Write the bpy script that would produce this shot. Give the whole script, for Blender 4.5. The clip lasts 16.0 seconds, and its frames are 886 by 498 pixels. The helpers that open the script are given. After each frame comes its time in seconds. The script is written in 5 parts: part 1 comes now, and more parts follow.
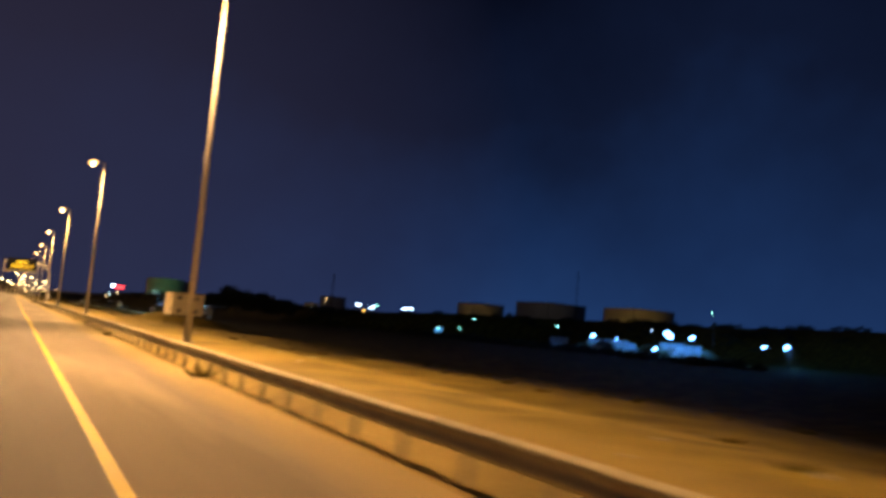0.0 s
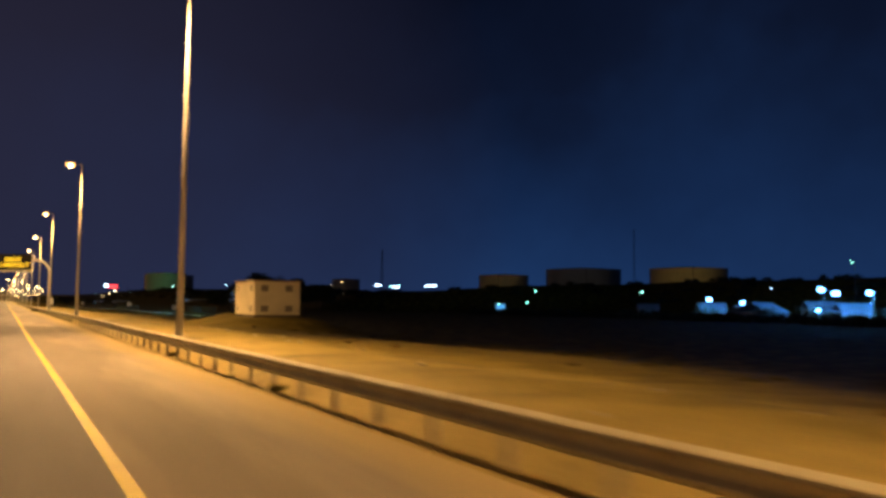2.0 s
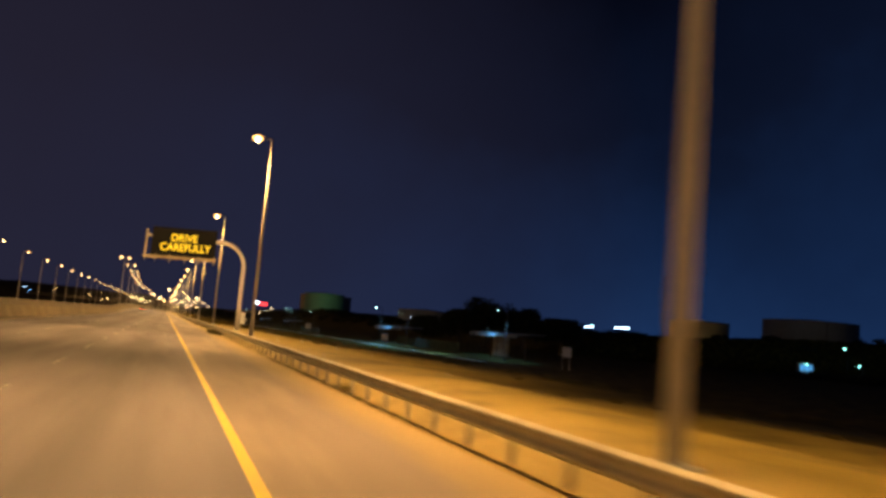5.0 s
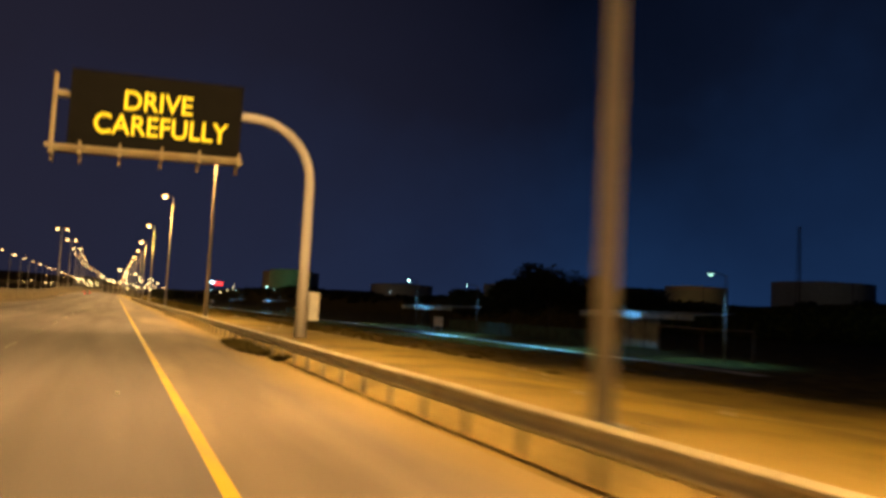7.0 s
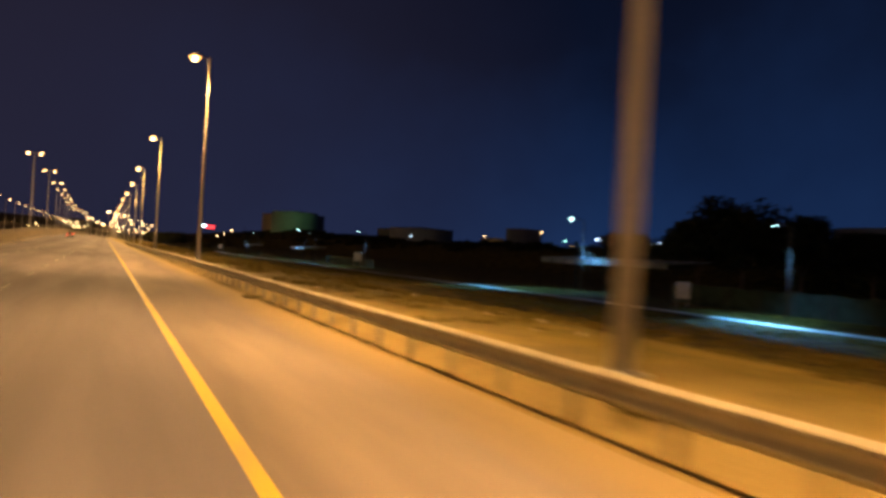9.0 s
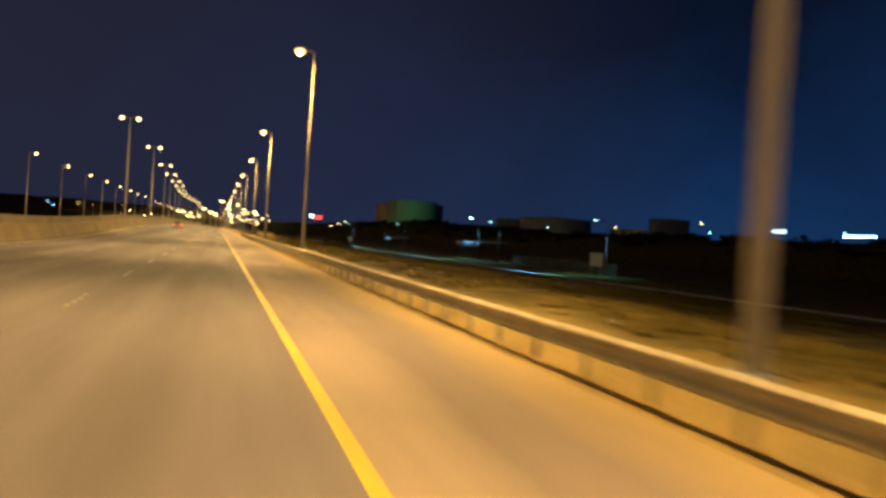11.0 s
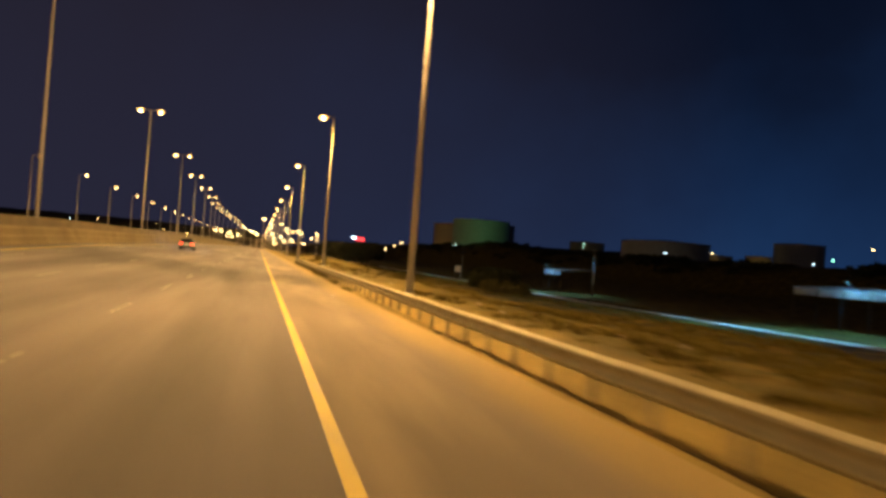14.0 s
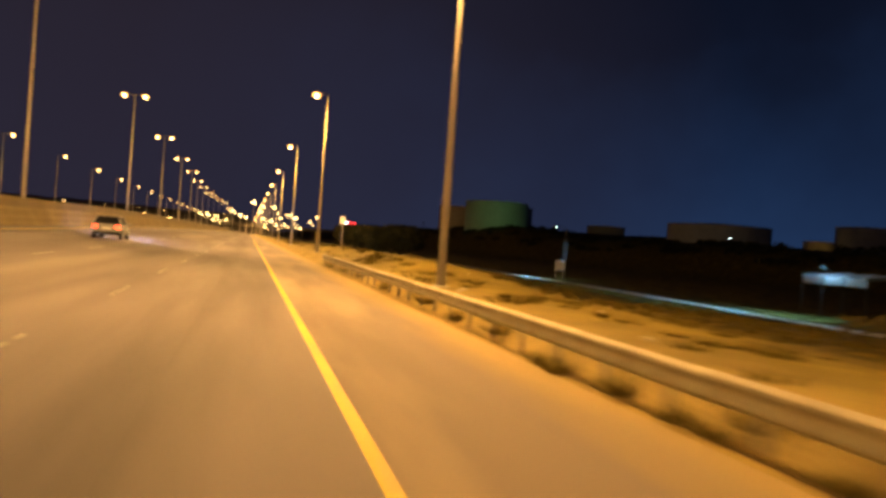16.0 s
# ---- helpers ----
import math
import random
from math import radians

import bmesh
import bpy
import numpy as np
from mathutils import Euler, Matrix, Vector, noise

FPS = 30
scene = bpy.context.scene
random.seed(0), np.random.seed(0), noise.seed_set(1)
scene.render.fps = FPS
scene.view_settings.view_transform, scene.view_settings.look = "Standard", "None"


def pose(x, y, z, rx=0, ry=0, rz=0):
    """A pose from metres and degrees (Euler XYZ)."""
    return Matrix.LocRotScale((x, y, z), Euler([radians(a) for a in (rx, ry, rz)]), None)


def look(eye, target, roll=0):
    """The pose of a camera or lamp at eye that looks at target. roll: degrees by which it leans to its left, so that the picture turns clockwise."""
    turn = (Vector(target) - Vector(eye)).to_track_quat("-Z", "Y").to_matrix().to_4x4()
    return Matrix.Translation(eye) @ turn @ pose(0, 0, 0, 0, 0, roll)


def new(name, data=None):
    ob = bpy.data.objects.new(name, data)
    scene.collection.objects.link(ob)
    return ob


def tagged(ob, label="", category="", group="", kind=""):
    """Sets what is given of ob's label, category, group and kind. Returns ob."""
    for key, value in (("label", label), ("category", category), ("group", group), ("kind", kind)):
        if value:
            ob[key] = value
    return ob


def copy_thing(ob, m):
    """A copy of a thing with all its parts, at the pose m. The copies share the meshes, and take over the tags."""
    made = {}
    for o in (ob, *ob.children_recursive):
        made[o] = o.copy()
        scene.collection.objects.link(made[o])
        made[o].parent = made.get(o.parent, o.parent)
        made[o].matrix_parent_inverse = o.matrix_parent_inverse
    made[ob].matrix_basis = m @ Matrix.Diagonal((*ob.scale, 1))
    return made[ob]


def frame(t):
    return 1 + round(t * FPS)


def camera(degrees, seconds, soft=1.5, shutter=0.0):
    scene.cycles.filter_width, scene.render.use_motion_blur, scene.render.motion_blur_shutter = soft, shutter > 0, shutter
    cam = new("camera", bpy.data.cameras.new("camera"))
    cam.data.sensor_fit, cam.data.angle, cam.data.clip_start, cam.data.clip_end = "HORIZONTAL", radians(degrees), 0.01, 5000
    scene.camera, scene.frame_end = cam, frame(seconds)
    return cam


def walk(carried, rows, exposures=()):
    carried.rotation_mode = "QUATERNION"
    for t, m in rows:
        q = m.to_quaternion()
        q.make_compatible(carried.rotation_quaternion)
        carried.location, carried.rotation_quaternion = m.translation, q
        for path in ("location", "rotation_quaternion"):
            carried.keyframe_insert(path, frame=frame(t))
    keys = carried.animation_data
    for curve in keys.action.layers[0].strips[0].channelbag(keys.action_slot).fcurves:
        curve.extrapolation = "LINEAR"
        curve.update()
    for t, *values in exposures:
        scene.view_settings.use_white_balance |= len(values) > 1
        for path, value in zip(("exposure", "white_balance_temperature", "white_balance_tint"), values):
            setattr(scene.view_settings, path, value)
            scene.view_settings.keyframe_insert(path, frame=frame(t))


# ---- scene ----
# A night drive on a sodium-lit highway: y runs ahead along the road, x to the right, z up.
cam = camera(58.0, 16.0, soft=3.4, shutter=0.6)
EYE = 1.87
ROWS = [
    (0.0, -0.061, -3.909, -28.35, 5.69, -4.76),
    (0.5, -0.105, 7.884, -24.82, 2.66, -3.45),
    (1.0, -0.098, 20.153, -21.61, 2.70, -1.38),
    (1.5, -0.045, 32.523, -25.06, 3.58, 0.26),
    (2.0, -0.048, 44.965, -28.70, 3.93, -0.50),
    (2.5, -0.029, 57.270, -28.11, 4.72, -0.09),
    (3.0, 0.008, 69.835, -28.62, 5.09, 1.80),
    (3.5, -0.026, 82.278, -27.26, 3.69, -1.12),
    (4.0, -0.087, 94.889, -22.01, 2.37, -3.80),
    (4.5, -0.093, 107.460, -18.91, 6.10, -5.18),
    (7.0, -0.032, 169.662, -22.28, 4.36, -2.99),
    (7.5, -0.078, 182.393, -23.85, 3.08, -4.76),
    (8.0, -0.100, 195.299, -24.96, 1.37, -5.29),
    (8.5, -0.119, 208.167, -24.58, 0.12, -4.58),
    (9.0, -0.133, 220.891, -22.97, 0.46, -3.35),
    (9.5, -0.165, 233.606, -20.86, -0.82, -3.00),
    (12.0, 0.059, 298.176, -13.61, -0.60, -4.21),
    (12.5, 0.162, 311.580, -12.98, -1.39, -4.41),
    (13.0, 0.218, 325.062, -12.95, -1.17, -5.08),
    (13.5, 0.294, 338.470, -12.75, 0.07, -4.48),
    (14.0, 0.263, 351.823, -12.96, 0.82, -4.24),
    (14.5, 0.195, 364.898, -13.20, 1.18, -4.60),
    (15.0, 0.121, 377.801, -13.52, 1.17, -5.12),
    (15.5, 0.024, 390.655, -13.41, 1.20, -5.77),
    (16.0, -0.042, 403.531, -13.67, -0.22, -4.10),
]
walk(cam, [(t, pose(x, y, EYE, 90 + pitch, roll, yaw)) for t, x, y, yaw, pitch, roll in ROWS],
     [(0.0, 0.58, 6350, 12), (0.5, 0.10, 6400, 12), (1.0, 0.0, 6400, 15), (1.5, 0.12, 6400, 8), (2.0, 0.36, 6300, 8), (2.5, 0.06, 6400, 14), (3.0, 0.08, 6400, 14), (3.5, 0.0, 6400, 8), (4.0, 0.28, 6350, 9), (4.5, 0.05, 6400, 10), (7.0, 0.06, 6600, 3), (7.5, 0.08, 6450, 2), (8.0, 0.22, 6150, 6), (9.0, 0.08, 6450, 14), (9.5, 0.04, 5900, 3), (12.0, 0.34, 6250, -6), (12.5, 0.10, 6500, 0), (13.0, -0.06, 6750, 1), (13.5, 0.08, 6600, 2), (14.0, 0.20, 6700, 2), (14.5, -0.04, 6900, 6), (15.0, -0.18, 7400, 8), (15.5, 0.10, 7500, 8), (16.0, 0.26, 7900, 10)])

# ---- world, light, exposure ----
world = bpy.data.worlds.new("night_sky")
scene.world = world
world.use_nodes = True
wn, wl = world.node_tree.nodes, world.node_tree.links
wn.clear()
w_out = wn.new("ShaderNodeOutputWorld")
w_bg = wn.new("ShaderNodeBackground")
w_tc = wn.new("ShaderNodeTexCoord")
w_sep = wn.new("ShaderNodeSeparateXYZ")
w_ramp = wn.new("ShaderNodeValToRGB")
w_noise = wn.new("ShaderNodeTexNoise")
w_mul = wn.new("ShaderNodeMath")
w_add = wn.new("ShaderNodeMath")
w_glow = wn.new("ShaderNodeMapRange")
w_mix = wn.new("ShaderNodeMix")
w_mix.data_type = "RGBA"
w_noise.inputs["Scale"].default_value = 2.1
w_noise.inputs["Detail"].default_value = 5.0
w_noise.inputs["Roughness"].default_value = 0.55
w_mul.operation = "MULTIPLY_ADD"
w_mul.inputs[1].default_value = 0.50
w_mul.inputs[2].default_value = -0.18
w_add.operation = "ADD"
el = w_ramp.color_ramp.elements
el[0].position, el[0].color = 0.0, (0.0085, 0.026, 0.083, 1)
el[1].position, el[1].color = 0.58, (0.0010, 0.0013, 0.0038, 1)
e = el.new(0.16)
e.color = (0.0052, 0.0148, 0.049, 1)
e = el.new(0.36)
e.color = (0.0028, 0.0052, 0.0160, 1)
# town glow: warm violet over the road's end (towards -x, +y)
w_dir = wn.new("ShaderNodeVectorMath")
w_dir.operation = "DOT_PRODUCT"
w_dir.inputs[1].default_value = (-0.30, 0.954, 0.0)
w_glow.inputs["From Min"].default_value = 0.62
w_glow.inputs["From Max"].default_value = 1.0
w_glow.inputs["To Max"].default_value = 0.9
w_mix.inputs["B"].default_value = (0.0165, 0.0140, 0.0265, 1)
wl.new(w_tc.outputs["Generated"], w_sep.inputs[0])
wl.new(w_tc.outputs["Generated"], w_noise.inputs["Vector"])
wl.new(w_tc.outputs["Generated"], w_dir.inputs[0])
wl.new(w_noise.outputs["Fac"], w_mul.inputs[0])
wl.new(w_mul.outputs[0], w_add.inputs[0])
wl.new(w_sep.outputs["Z"], w_add.inputs[1])
wl.new(w_add.outputs[0], w_ramp.inputs["Fac"])
wl.new(w_dir.outputs["Value"], w_glow.inputs["Value"])
wl.new(w_glow.outputs[0], w_mix.inputs["Factor"])
wl.new(w_ramp.outputs["Color"], w_mix.inputs["A"])
wl.new(w_mix.outputs["Result"], w_bg.inputs["Color"])
wl.new(w_bg.outputs[0], w_out.inputs["Surface"])
w_bg.inputs["Strength"].default_value = 1.12

SODIUM = (1.0, 0.575, 0.205)
SODIUM_WATTS = 40000
MEDIAN_WATTS = 12000
COOL = (0.20, 0.58, 1.0)


def spot_data(name, colour, watts, size=165, blend=1.0, radius=0.8):
    d = bpy.data.lights.new(name, "SPOT")
    d.color, d.energy, d.spot_size, d.spot_blend, d.shadow_soft_size = colour, watts, radians(size), blend, radius
    return d


# ---- materials ----
def material(name, base, base2=None, scale=3.0, fine=40.0, rough=0.8, bump=0.2, metal=0.0, stain=None, stain_scale=0.4, stain_amount=0.5, bump_distance=0.02, stretch=None):
    m = bpy.data.materials.new(name)
    m.use_nodes = True
    n, l = m.node_tree.nodes, m.node_tree.links
    b = n["Principled BSDF"]
    b.inputs["Roughness"].default_value = rough
    b.inputs["Metallic"].default_value = metal
    b.inputs["Specular IOR Level"].default_value = 0.05 if rough > 0.9 else 0.2 if rough > 0.7 else 0.5
    tc = n.new("ShaderNodeTexCoord")
    src = tc.outputs["Object"]
    if stretch:
        mp = n.new("ShaderNodeMapping")
        mp.inputs["Scale"].default_value = stretch
        l.new(src, mp.inputs["Vector"])
        src = mp.outputs[0]
    n1 = n.new("ShaderNodeTexNoise")
    n1.inputs["Scale"].default_value = scale
    n1.inputs["Detail"].default_value = 5
    n2 = n.new("ShaderNodeTexNoise")
    n2.inputs["Scale"].default_value = fine
    n2.inputs["Detail"].default_value = 3
    l.new(src, n1.inputs["Vector"])
    l.new(tc.outputs["Object"], n2.inputs["Vector"])
    mx = n.new("ShaderNodeMix")
    mx.data_type = "RGBA"
    mx.inputs["A"].default_value = (*base, 1)
    mx.inputs["B"].default_value = (*(base2 or [c * 0.7 for c in base]), 1)
    rmp = n.new("ShaderNodeMapRange")
    rmp.inputs["From Min"].default_value, rmp.inputs["From Max"].default_value = 0.35, 0.68
    l.new(n1.outputs["Fac"], rmp.inputs["Value"])
    l.new(rmp.outputs[0], mx.inputs["Factor"])
    last = mx.outputs["Result"]
    g = n.new("ShaderNodeMix")
    g.data_type, g.blend_type = "RGBA", "MULTIPLY"
    g.inputs["Factor"].default_value = 0.35
    l.new(last, g.inputs["A"])
    l.new(n2.outputs["Fac"], g.inputs["B"])
    last = g.outputs["Result"]
    if stain:
        n3 = n.new("ShaderNodeTexNoise")
        n3.inputs["Scale"].default_value = stain_scale
        n3.inputs["Detail"].default_value = 6
        l.new(src, n3.inputs["Vector"])
        r3 = n.new("ShaderNodeMapRange")
        r3.inputs["From Min"].default_value, r3.inputs["From Max"].default_value = 0.48, 0.66
        r3.inputs["To Max"].default_value = stain_amount
        l.new(n3.outputs["Fac"], r3.inputs["Value"])
        m3 = n.new("ShaderNodeMix")
        m3.data_type = "RGBA"
        m3.inputs["B"].default_value = (*stain, 1)
        l.new(r3.outputs[0], m3.inputs["Factor"])
        l.new(last, m3.inputs["A"])
        last = m3.outputs["Result"]
    l.new(last, b.inputs["Base Color"])
    if bump:
        bp = n.new("ShaderNodeBump")
        bp.inputs["Strength"].default_value = bump
        bp.inputs["Distance"].default_value = bump_distance
        l.new(n2.outputs["Fac"], bp.inputs["Height"])
        l.new(bp.outputs[0], b.inputs["Normal"])
    return m


def glow(name, colour, strength):
    m = bpy.data.materials.new(name)
    m.use_nodes = True
    b = m.node_tree.nodes["Principled BSDF"]
    b.inputs["Base Color"].default_value = (0.02, 0.02, 0.02, 1)
    b.inputs["Roughness"].default_value = 0.6
    b.inputs["Emission Color"].default_value = (*colour, 1)
    b.inputs["Emission Strength"].default_value = strength
    return m


ASPHALT = material("asphalt", (0.172, 0.150, 0.154), (0.110, 0.097, 0.101), 0.25, 60, 0.93, 0.35, stain=(0.185, 0.156, 0.150), stain_scale=0.12, stain_amount=0.6, stretch=(2.2, 0.16, 1))
SHOULDER = material("shoulder_asphalt", (0.204, 0.166, 0.140), (0.160, 0.132, 0.112), 0.3, 50, 0.95, 0.35, stain=(0.26, 0.21, 0.155), stain_scale=0.25, stain_amount=0.7, stretch=(1.6, 0.2, 1))
SAND = material("sand", (0.268, 0.192, 0.040), (0.178, 0.128, 0.026), 0.22, 9, 0.95, 0.6, stain=(0.105, 0.078, 0.018), stain_scale=0.42, stain_amount=0.75, bump_distance=0.06)


def earth_and_falloff(m, start, end, colour):
    """The sand gives way to dark scrub earth and painted lamp fall-off away from the road, along a ragged edge."""
    n, l = m.node_tree.nodes, m.node_tree.links
    b = n["Principled BSDF"]
    src = b.inputs["Base Color"].links[0].from_socket
    tc = n.new("ShaderNodeTexCoord")
    sep = n.new("ShaderNodeSeparateXYZ")
    nz = n.new("ShaderNodeTexNoise")
    nz.inputs["Scale"].default_value = 0.35
    nz.inputs["Detail"].default_value = 8
    nz.inputs["Roughness"].default_value = 0.65
    ad = n.new("ShaderNodeMath")
    ad.operation = "MULTIPLY_ADD"
    ad.inputs[1].default_value = 9.0
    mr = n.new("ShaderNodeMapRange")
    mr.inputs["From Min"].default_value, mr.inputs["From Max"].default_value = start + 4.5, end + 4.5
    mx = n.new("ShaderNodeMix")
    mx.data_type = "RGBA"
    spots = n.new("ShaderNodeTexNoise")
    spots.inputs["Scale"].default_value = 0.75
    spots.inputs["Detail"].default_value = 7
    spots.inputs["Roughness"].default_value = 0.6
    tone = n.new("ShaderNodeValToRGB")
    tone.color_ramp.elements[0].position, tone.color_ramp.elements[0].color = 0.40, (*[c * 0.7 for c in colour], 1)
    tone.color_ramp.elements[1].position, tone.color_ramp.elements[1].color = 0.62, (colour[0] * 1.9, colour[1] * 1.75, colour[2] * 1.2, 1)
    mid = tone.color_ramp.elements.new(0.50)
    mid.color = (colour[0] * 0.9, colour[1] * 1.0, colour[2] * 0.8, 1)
    l.new(tc.outputs["Object"], spots.inputs["Vector"])
    l.new(spots.outputs["Fac"], tone.inputs["Fac"])
    l.new(tone.outputs["Color"], mx.inputs["B"])
    l.new(tc.outputs["Object"], sep.inputs[0])
    l.new(tc.outputs["Object"], nz.inputs["Vector"])
    l.new(nz.outputs["Fac"], ad.inputs[0])
    l.new(sep.outputs["X"], ad.inputs[2])
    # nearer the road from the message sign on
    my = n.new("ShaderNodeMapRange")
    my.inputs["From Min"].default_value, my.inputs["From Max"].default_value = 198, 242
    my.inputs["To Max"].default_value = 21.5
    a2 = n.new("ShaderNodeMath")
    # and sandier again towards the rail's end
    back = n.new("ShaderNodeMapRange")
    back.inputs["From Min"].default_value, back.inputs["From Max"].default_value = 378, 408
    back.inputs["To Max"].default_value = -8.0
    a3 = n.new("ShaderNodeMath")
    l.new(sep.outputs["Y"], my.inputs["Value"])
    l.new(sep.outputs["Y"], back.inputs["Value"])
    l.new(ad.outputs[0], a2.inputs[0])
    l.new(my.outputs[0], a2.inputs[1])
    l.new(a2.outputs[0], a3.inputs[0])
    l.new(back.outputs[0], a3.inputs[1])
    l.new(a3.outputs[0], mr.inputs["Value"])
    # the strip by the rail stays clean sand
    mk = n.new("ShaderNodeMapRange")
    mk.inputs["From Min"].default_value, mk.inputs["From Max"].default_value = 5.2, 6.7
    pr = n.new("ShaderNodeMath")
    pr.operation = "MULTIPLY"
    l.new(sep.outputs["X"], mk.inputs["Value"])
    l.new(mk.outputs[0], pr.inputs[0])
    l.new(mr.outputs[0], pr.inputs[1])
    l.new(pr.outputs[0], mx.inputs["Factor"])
    l.new(src, mx.inputs["A"])
    # lamp-lit strip by the rail painted in: sand lightened, fading outward
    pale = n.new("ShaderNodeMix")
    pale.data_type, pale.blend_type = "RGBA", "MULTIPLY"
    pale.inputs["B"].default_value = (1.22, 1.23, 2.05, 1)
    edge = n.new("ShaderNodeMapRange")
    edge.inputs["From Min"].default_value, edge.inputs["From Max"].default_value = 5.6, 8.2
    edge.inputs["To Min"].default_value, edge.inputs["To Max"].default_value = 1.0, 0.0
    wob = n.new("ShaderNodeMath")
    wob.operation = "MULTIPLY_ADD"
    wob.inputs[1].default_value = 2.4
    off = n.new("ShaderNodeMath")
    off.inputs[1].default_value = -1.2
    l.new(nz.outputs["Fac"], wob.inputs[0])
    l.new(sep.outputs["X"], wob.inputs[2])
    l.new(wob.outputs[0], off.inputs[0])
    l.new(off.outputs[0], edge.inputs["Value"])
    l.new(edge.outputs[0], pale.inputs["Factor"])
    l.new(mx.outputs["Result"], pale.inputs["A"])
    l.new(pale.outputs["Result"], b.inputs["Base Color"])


def sand_towards(m, start, end, colour):
    """Blown sand thickens towards the shoulder's outer edge."""
    n, l = m.node_tree.nodes, m.node_tree.links
    b = n["Principled BSDF"]
    src = b.inputs["Base Color"].links[0].from_socket
    tc = n.new("ShaderNodeTexCoord")
    sep = n.new("ShaderNodeSeparateXYZ")
    mp = n.new("ShaderNodeMapping")
    mp.inputs["Scale"].default_value = (1.0, 0.18, 1.0)
    nz = n.new("ShaderNodeTexNoise")
    nz.inputs["Scale"].default_value = 0.9
    nz.inputs["Detail"].default_value = 6
    ad = n.new("ShaderNodeMath")
    ad.operation = "MULTIPLY_ADD"
    ad.inputs[1].default_value = 1.2
    mr = n.new("ShaderNodeMapRange")
    mr.inputs["From Min"].default_value, mr.inputs["From Max"].default_value = start + 0.6, end + 0.6
    mx = n.new("ShaderNodeMix")
    mx.data_type = "RGBA"
    mx.inputs["B"].default_value = (*colour, 1)
    l.new(tc.outputs["Object"], sep.inputs[0])
    l.new(tc.outputs["Object"], mp.inputs["Vector"])
    l.new(mp.outputs[0], nz.inputs["Vector"])
    l.new(nz.outputs["Fac"], ad.inputs[0])
    l.new(sep.outputs["X"], ad.inputs[2])
    l.new(ad.outputs[0], mr.inputs["Value"])
    l.new(mr.outputs[0], mx.inputs["Factor"])
    l.new(src, mx.inputs["A"])
    l.new(mx.outputs["Result"], b.inputs["Base Color"])


def lane_wear(m, colour):
    """A dark oily band down the middle of each lane, broken up along its length."""
    n, l = m.node_tree.nodes, m.node_tree.links
    b = n["Principled BSDF"]
    src = b.inputs["Base Color"].links[0].from_socket
    tc = n.new("ShaderNodeTexCoord")
    sep = n.new("ShaderNodeSeparateXYZ")
    off = n.new("ShaderNodeMath")
    off.inputs[1].default_value = 3.05
    pp = n.new("ShaderNodeMath")
    pp.operation = "PINGPONG"
    pp.inputs[1].default_value = 2.06
    mp = n.new("ShaderNodeMapping")
    mp.inputs["Scale"].default_value = (1.4, 0.10, 1.0)
    nz = n.new("ShaderNodeTexNoise")
    nz.inputs["Scale"].default_value = 0.8
    nz.inputs["Detail"].default_value = 5
    ad = n.new("ShaderNodeMath")
    ad.operation = "MULTIPLY_ADD"
    ad.inputs[1].default_value = 1.6
    mr = n.new("ShaderNodeMapRange")
    mr.inputs["From Min"].default_value, mr.inputs["From Max"].default_value = 1.7, 2.9
    mr.inputs["To Max"].default_value = 0.45
    mx = n.new("ShaderNodeMix")
    mx.data_type = "RGBA"
    mx.inputs["B"].default_value = (*colour, 1)
    l.new(tc.outputs["Object"], sep.inputs[0])
    l.new(sep.outputs["X"], off.inputs[0])
    l.new(off.outputs[0], pp.inputs[0])
    l.new(tc.outputs["Object"], mp.inputs["Vector"])
    l.new(mp.outputs[0], nz.inputs["Vector"])
    l.new(nz.outputs["Fac"], ad.inputs[0])
    l.new(pp.outputs[0], ad.inputs[2])
    l.new(ad.outputs[0], mr.inputs["Value"])
    l.new(mr.outputs[0], mx.inputs["Factor"])
    l.new(src, mx.inputs["A"])
    l.new(mx.outputs["Result"], b.inputs["Base Color"])


lane_wear(ASPHALT, (0.066, 0.060, 0.058))
sand_towards(SHOULDER, 3.35, 4.45, (0.246, 0.182, 0.086))
earth_and_falloff(SAND, 16.0, 31.0, (0.056, 0.041, 0.009))
YELLOW = material("yellow_paint", (0.50, 0.345, 0.010), (0.40, 0.28, 0.03), 0.8, 60, 0.75, 0.2, stain=(0.27, 0.19, 0.07), stain_scale=1.6, stain_amount=0.4, stretch=(2.0, 0.35, 1))
WHITE_PAINT = material("white_paint", (0.7, 0.68, 0.62), (0.5, 0.48, 0.44), 2.0, 60, 0.6, 0.2)
GALV = material("galvanised_steel", (0.42, 0.358, 0.235), (0.32, 0.275, 0.19), 2.0, 25, 0.8, 0.1, metal=0.0, stain=(0.2, 0.13, 0.06), stain_scale=1.5, stain_amount=0.35)
POLE_STEEL = material("pole_steel", (0.36, 0.33, 0.30), (0.285, 0.262, 0.24), 1.0, 20, 0.75, 0.08, stretch=(1, 1, 0.2))
SIGN_STEEL = material("pale_sign_steel", (0.60, 0.56, 0.53), (0.50, 0.47, 0.45), 1.0, 20, 0.55, 0.08, metal=0.1, stretch=(1, 1, 0.2))
CONCRETE = material("concrete", (0.38, 0.32, 0.24), (0.30, 0.25, 0.19), 0.5, 12, 0.9, 0.3, stain=(0.22, 0.17, 0.11), stain_scale=0.3, stain_amount=0.5)
WALL_SAND = material("sandy_concrete", (0.20, 0.155, 0.09), (0.15, 0.115, 0.07), 0.35, 9, 0.95, 0.3, stain=(0.11, 0.085, 0.05), stain_scale=0.25, stain_amount=0.5)
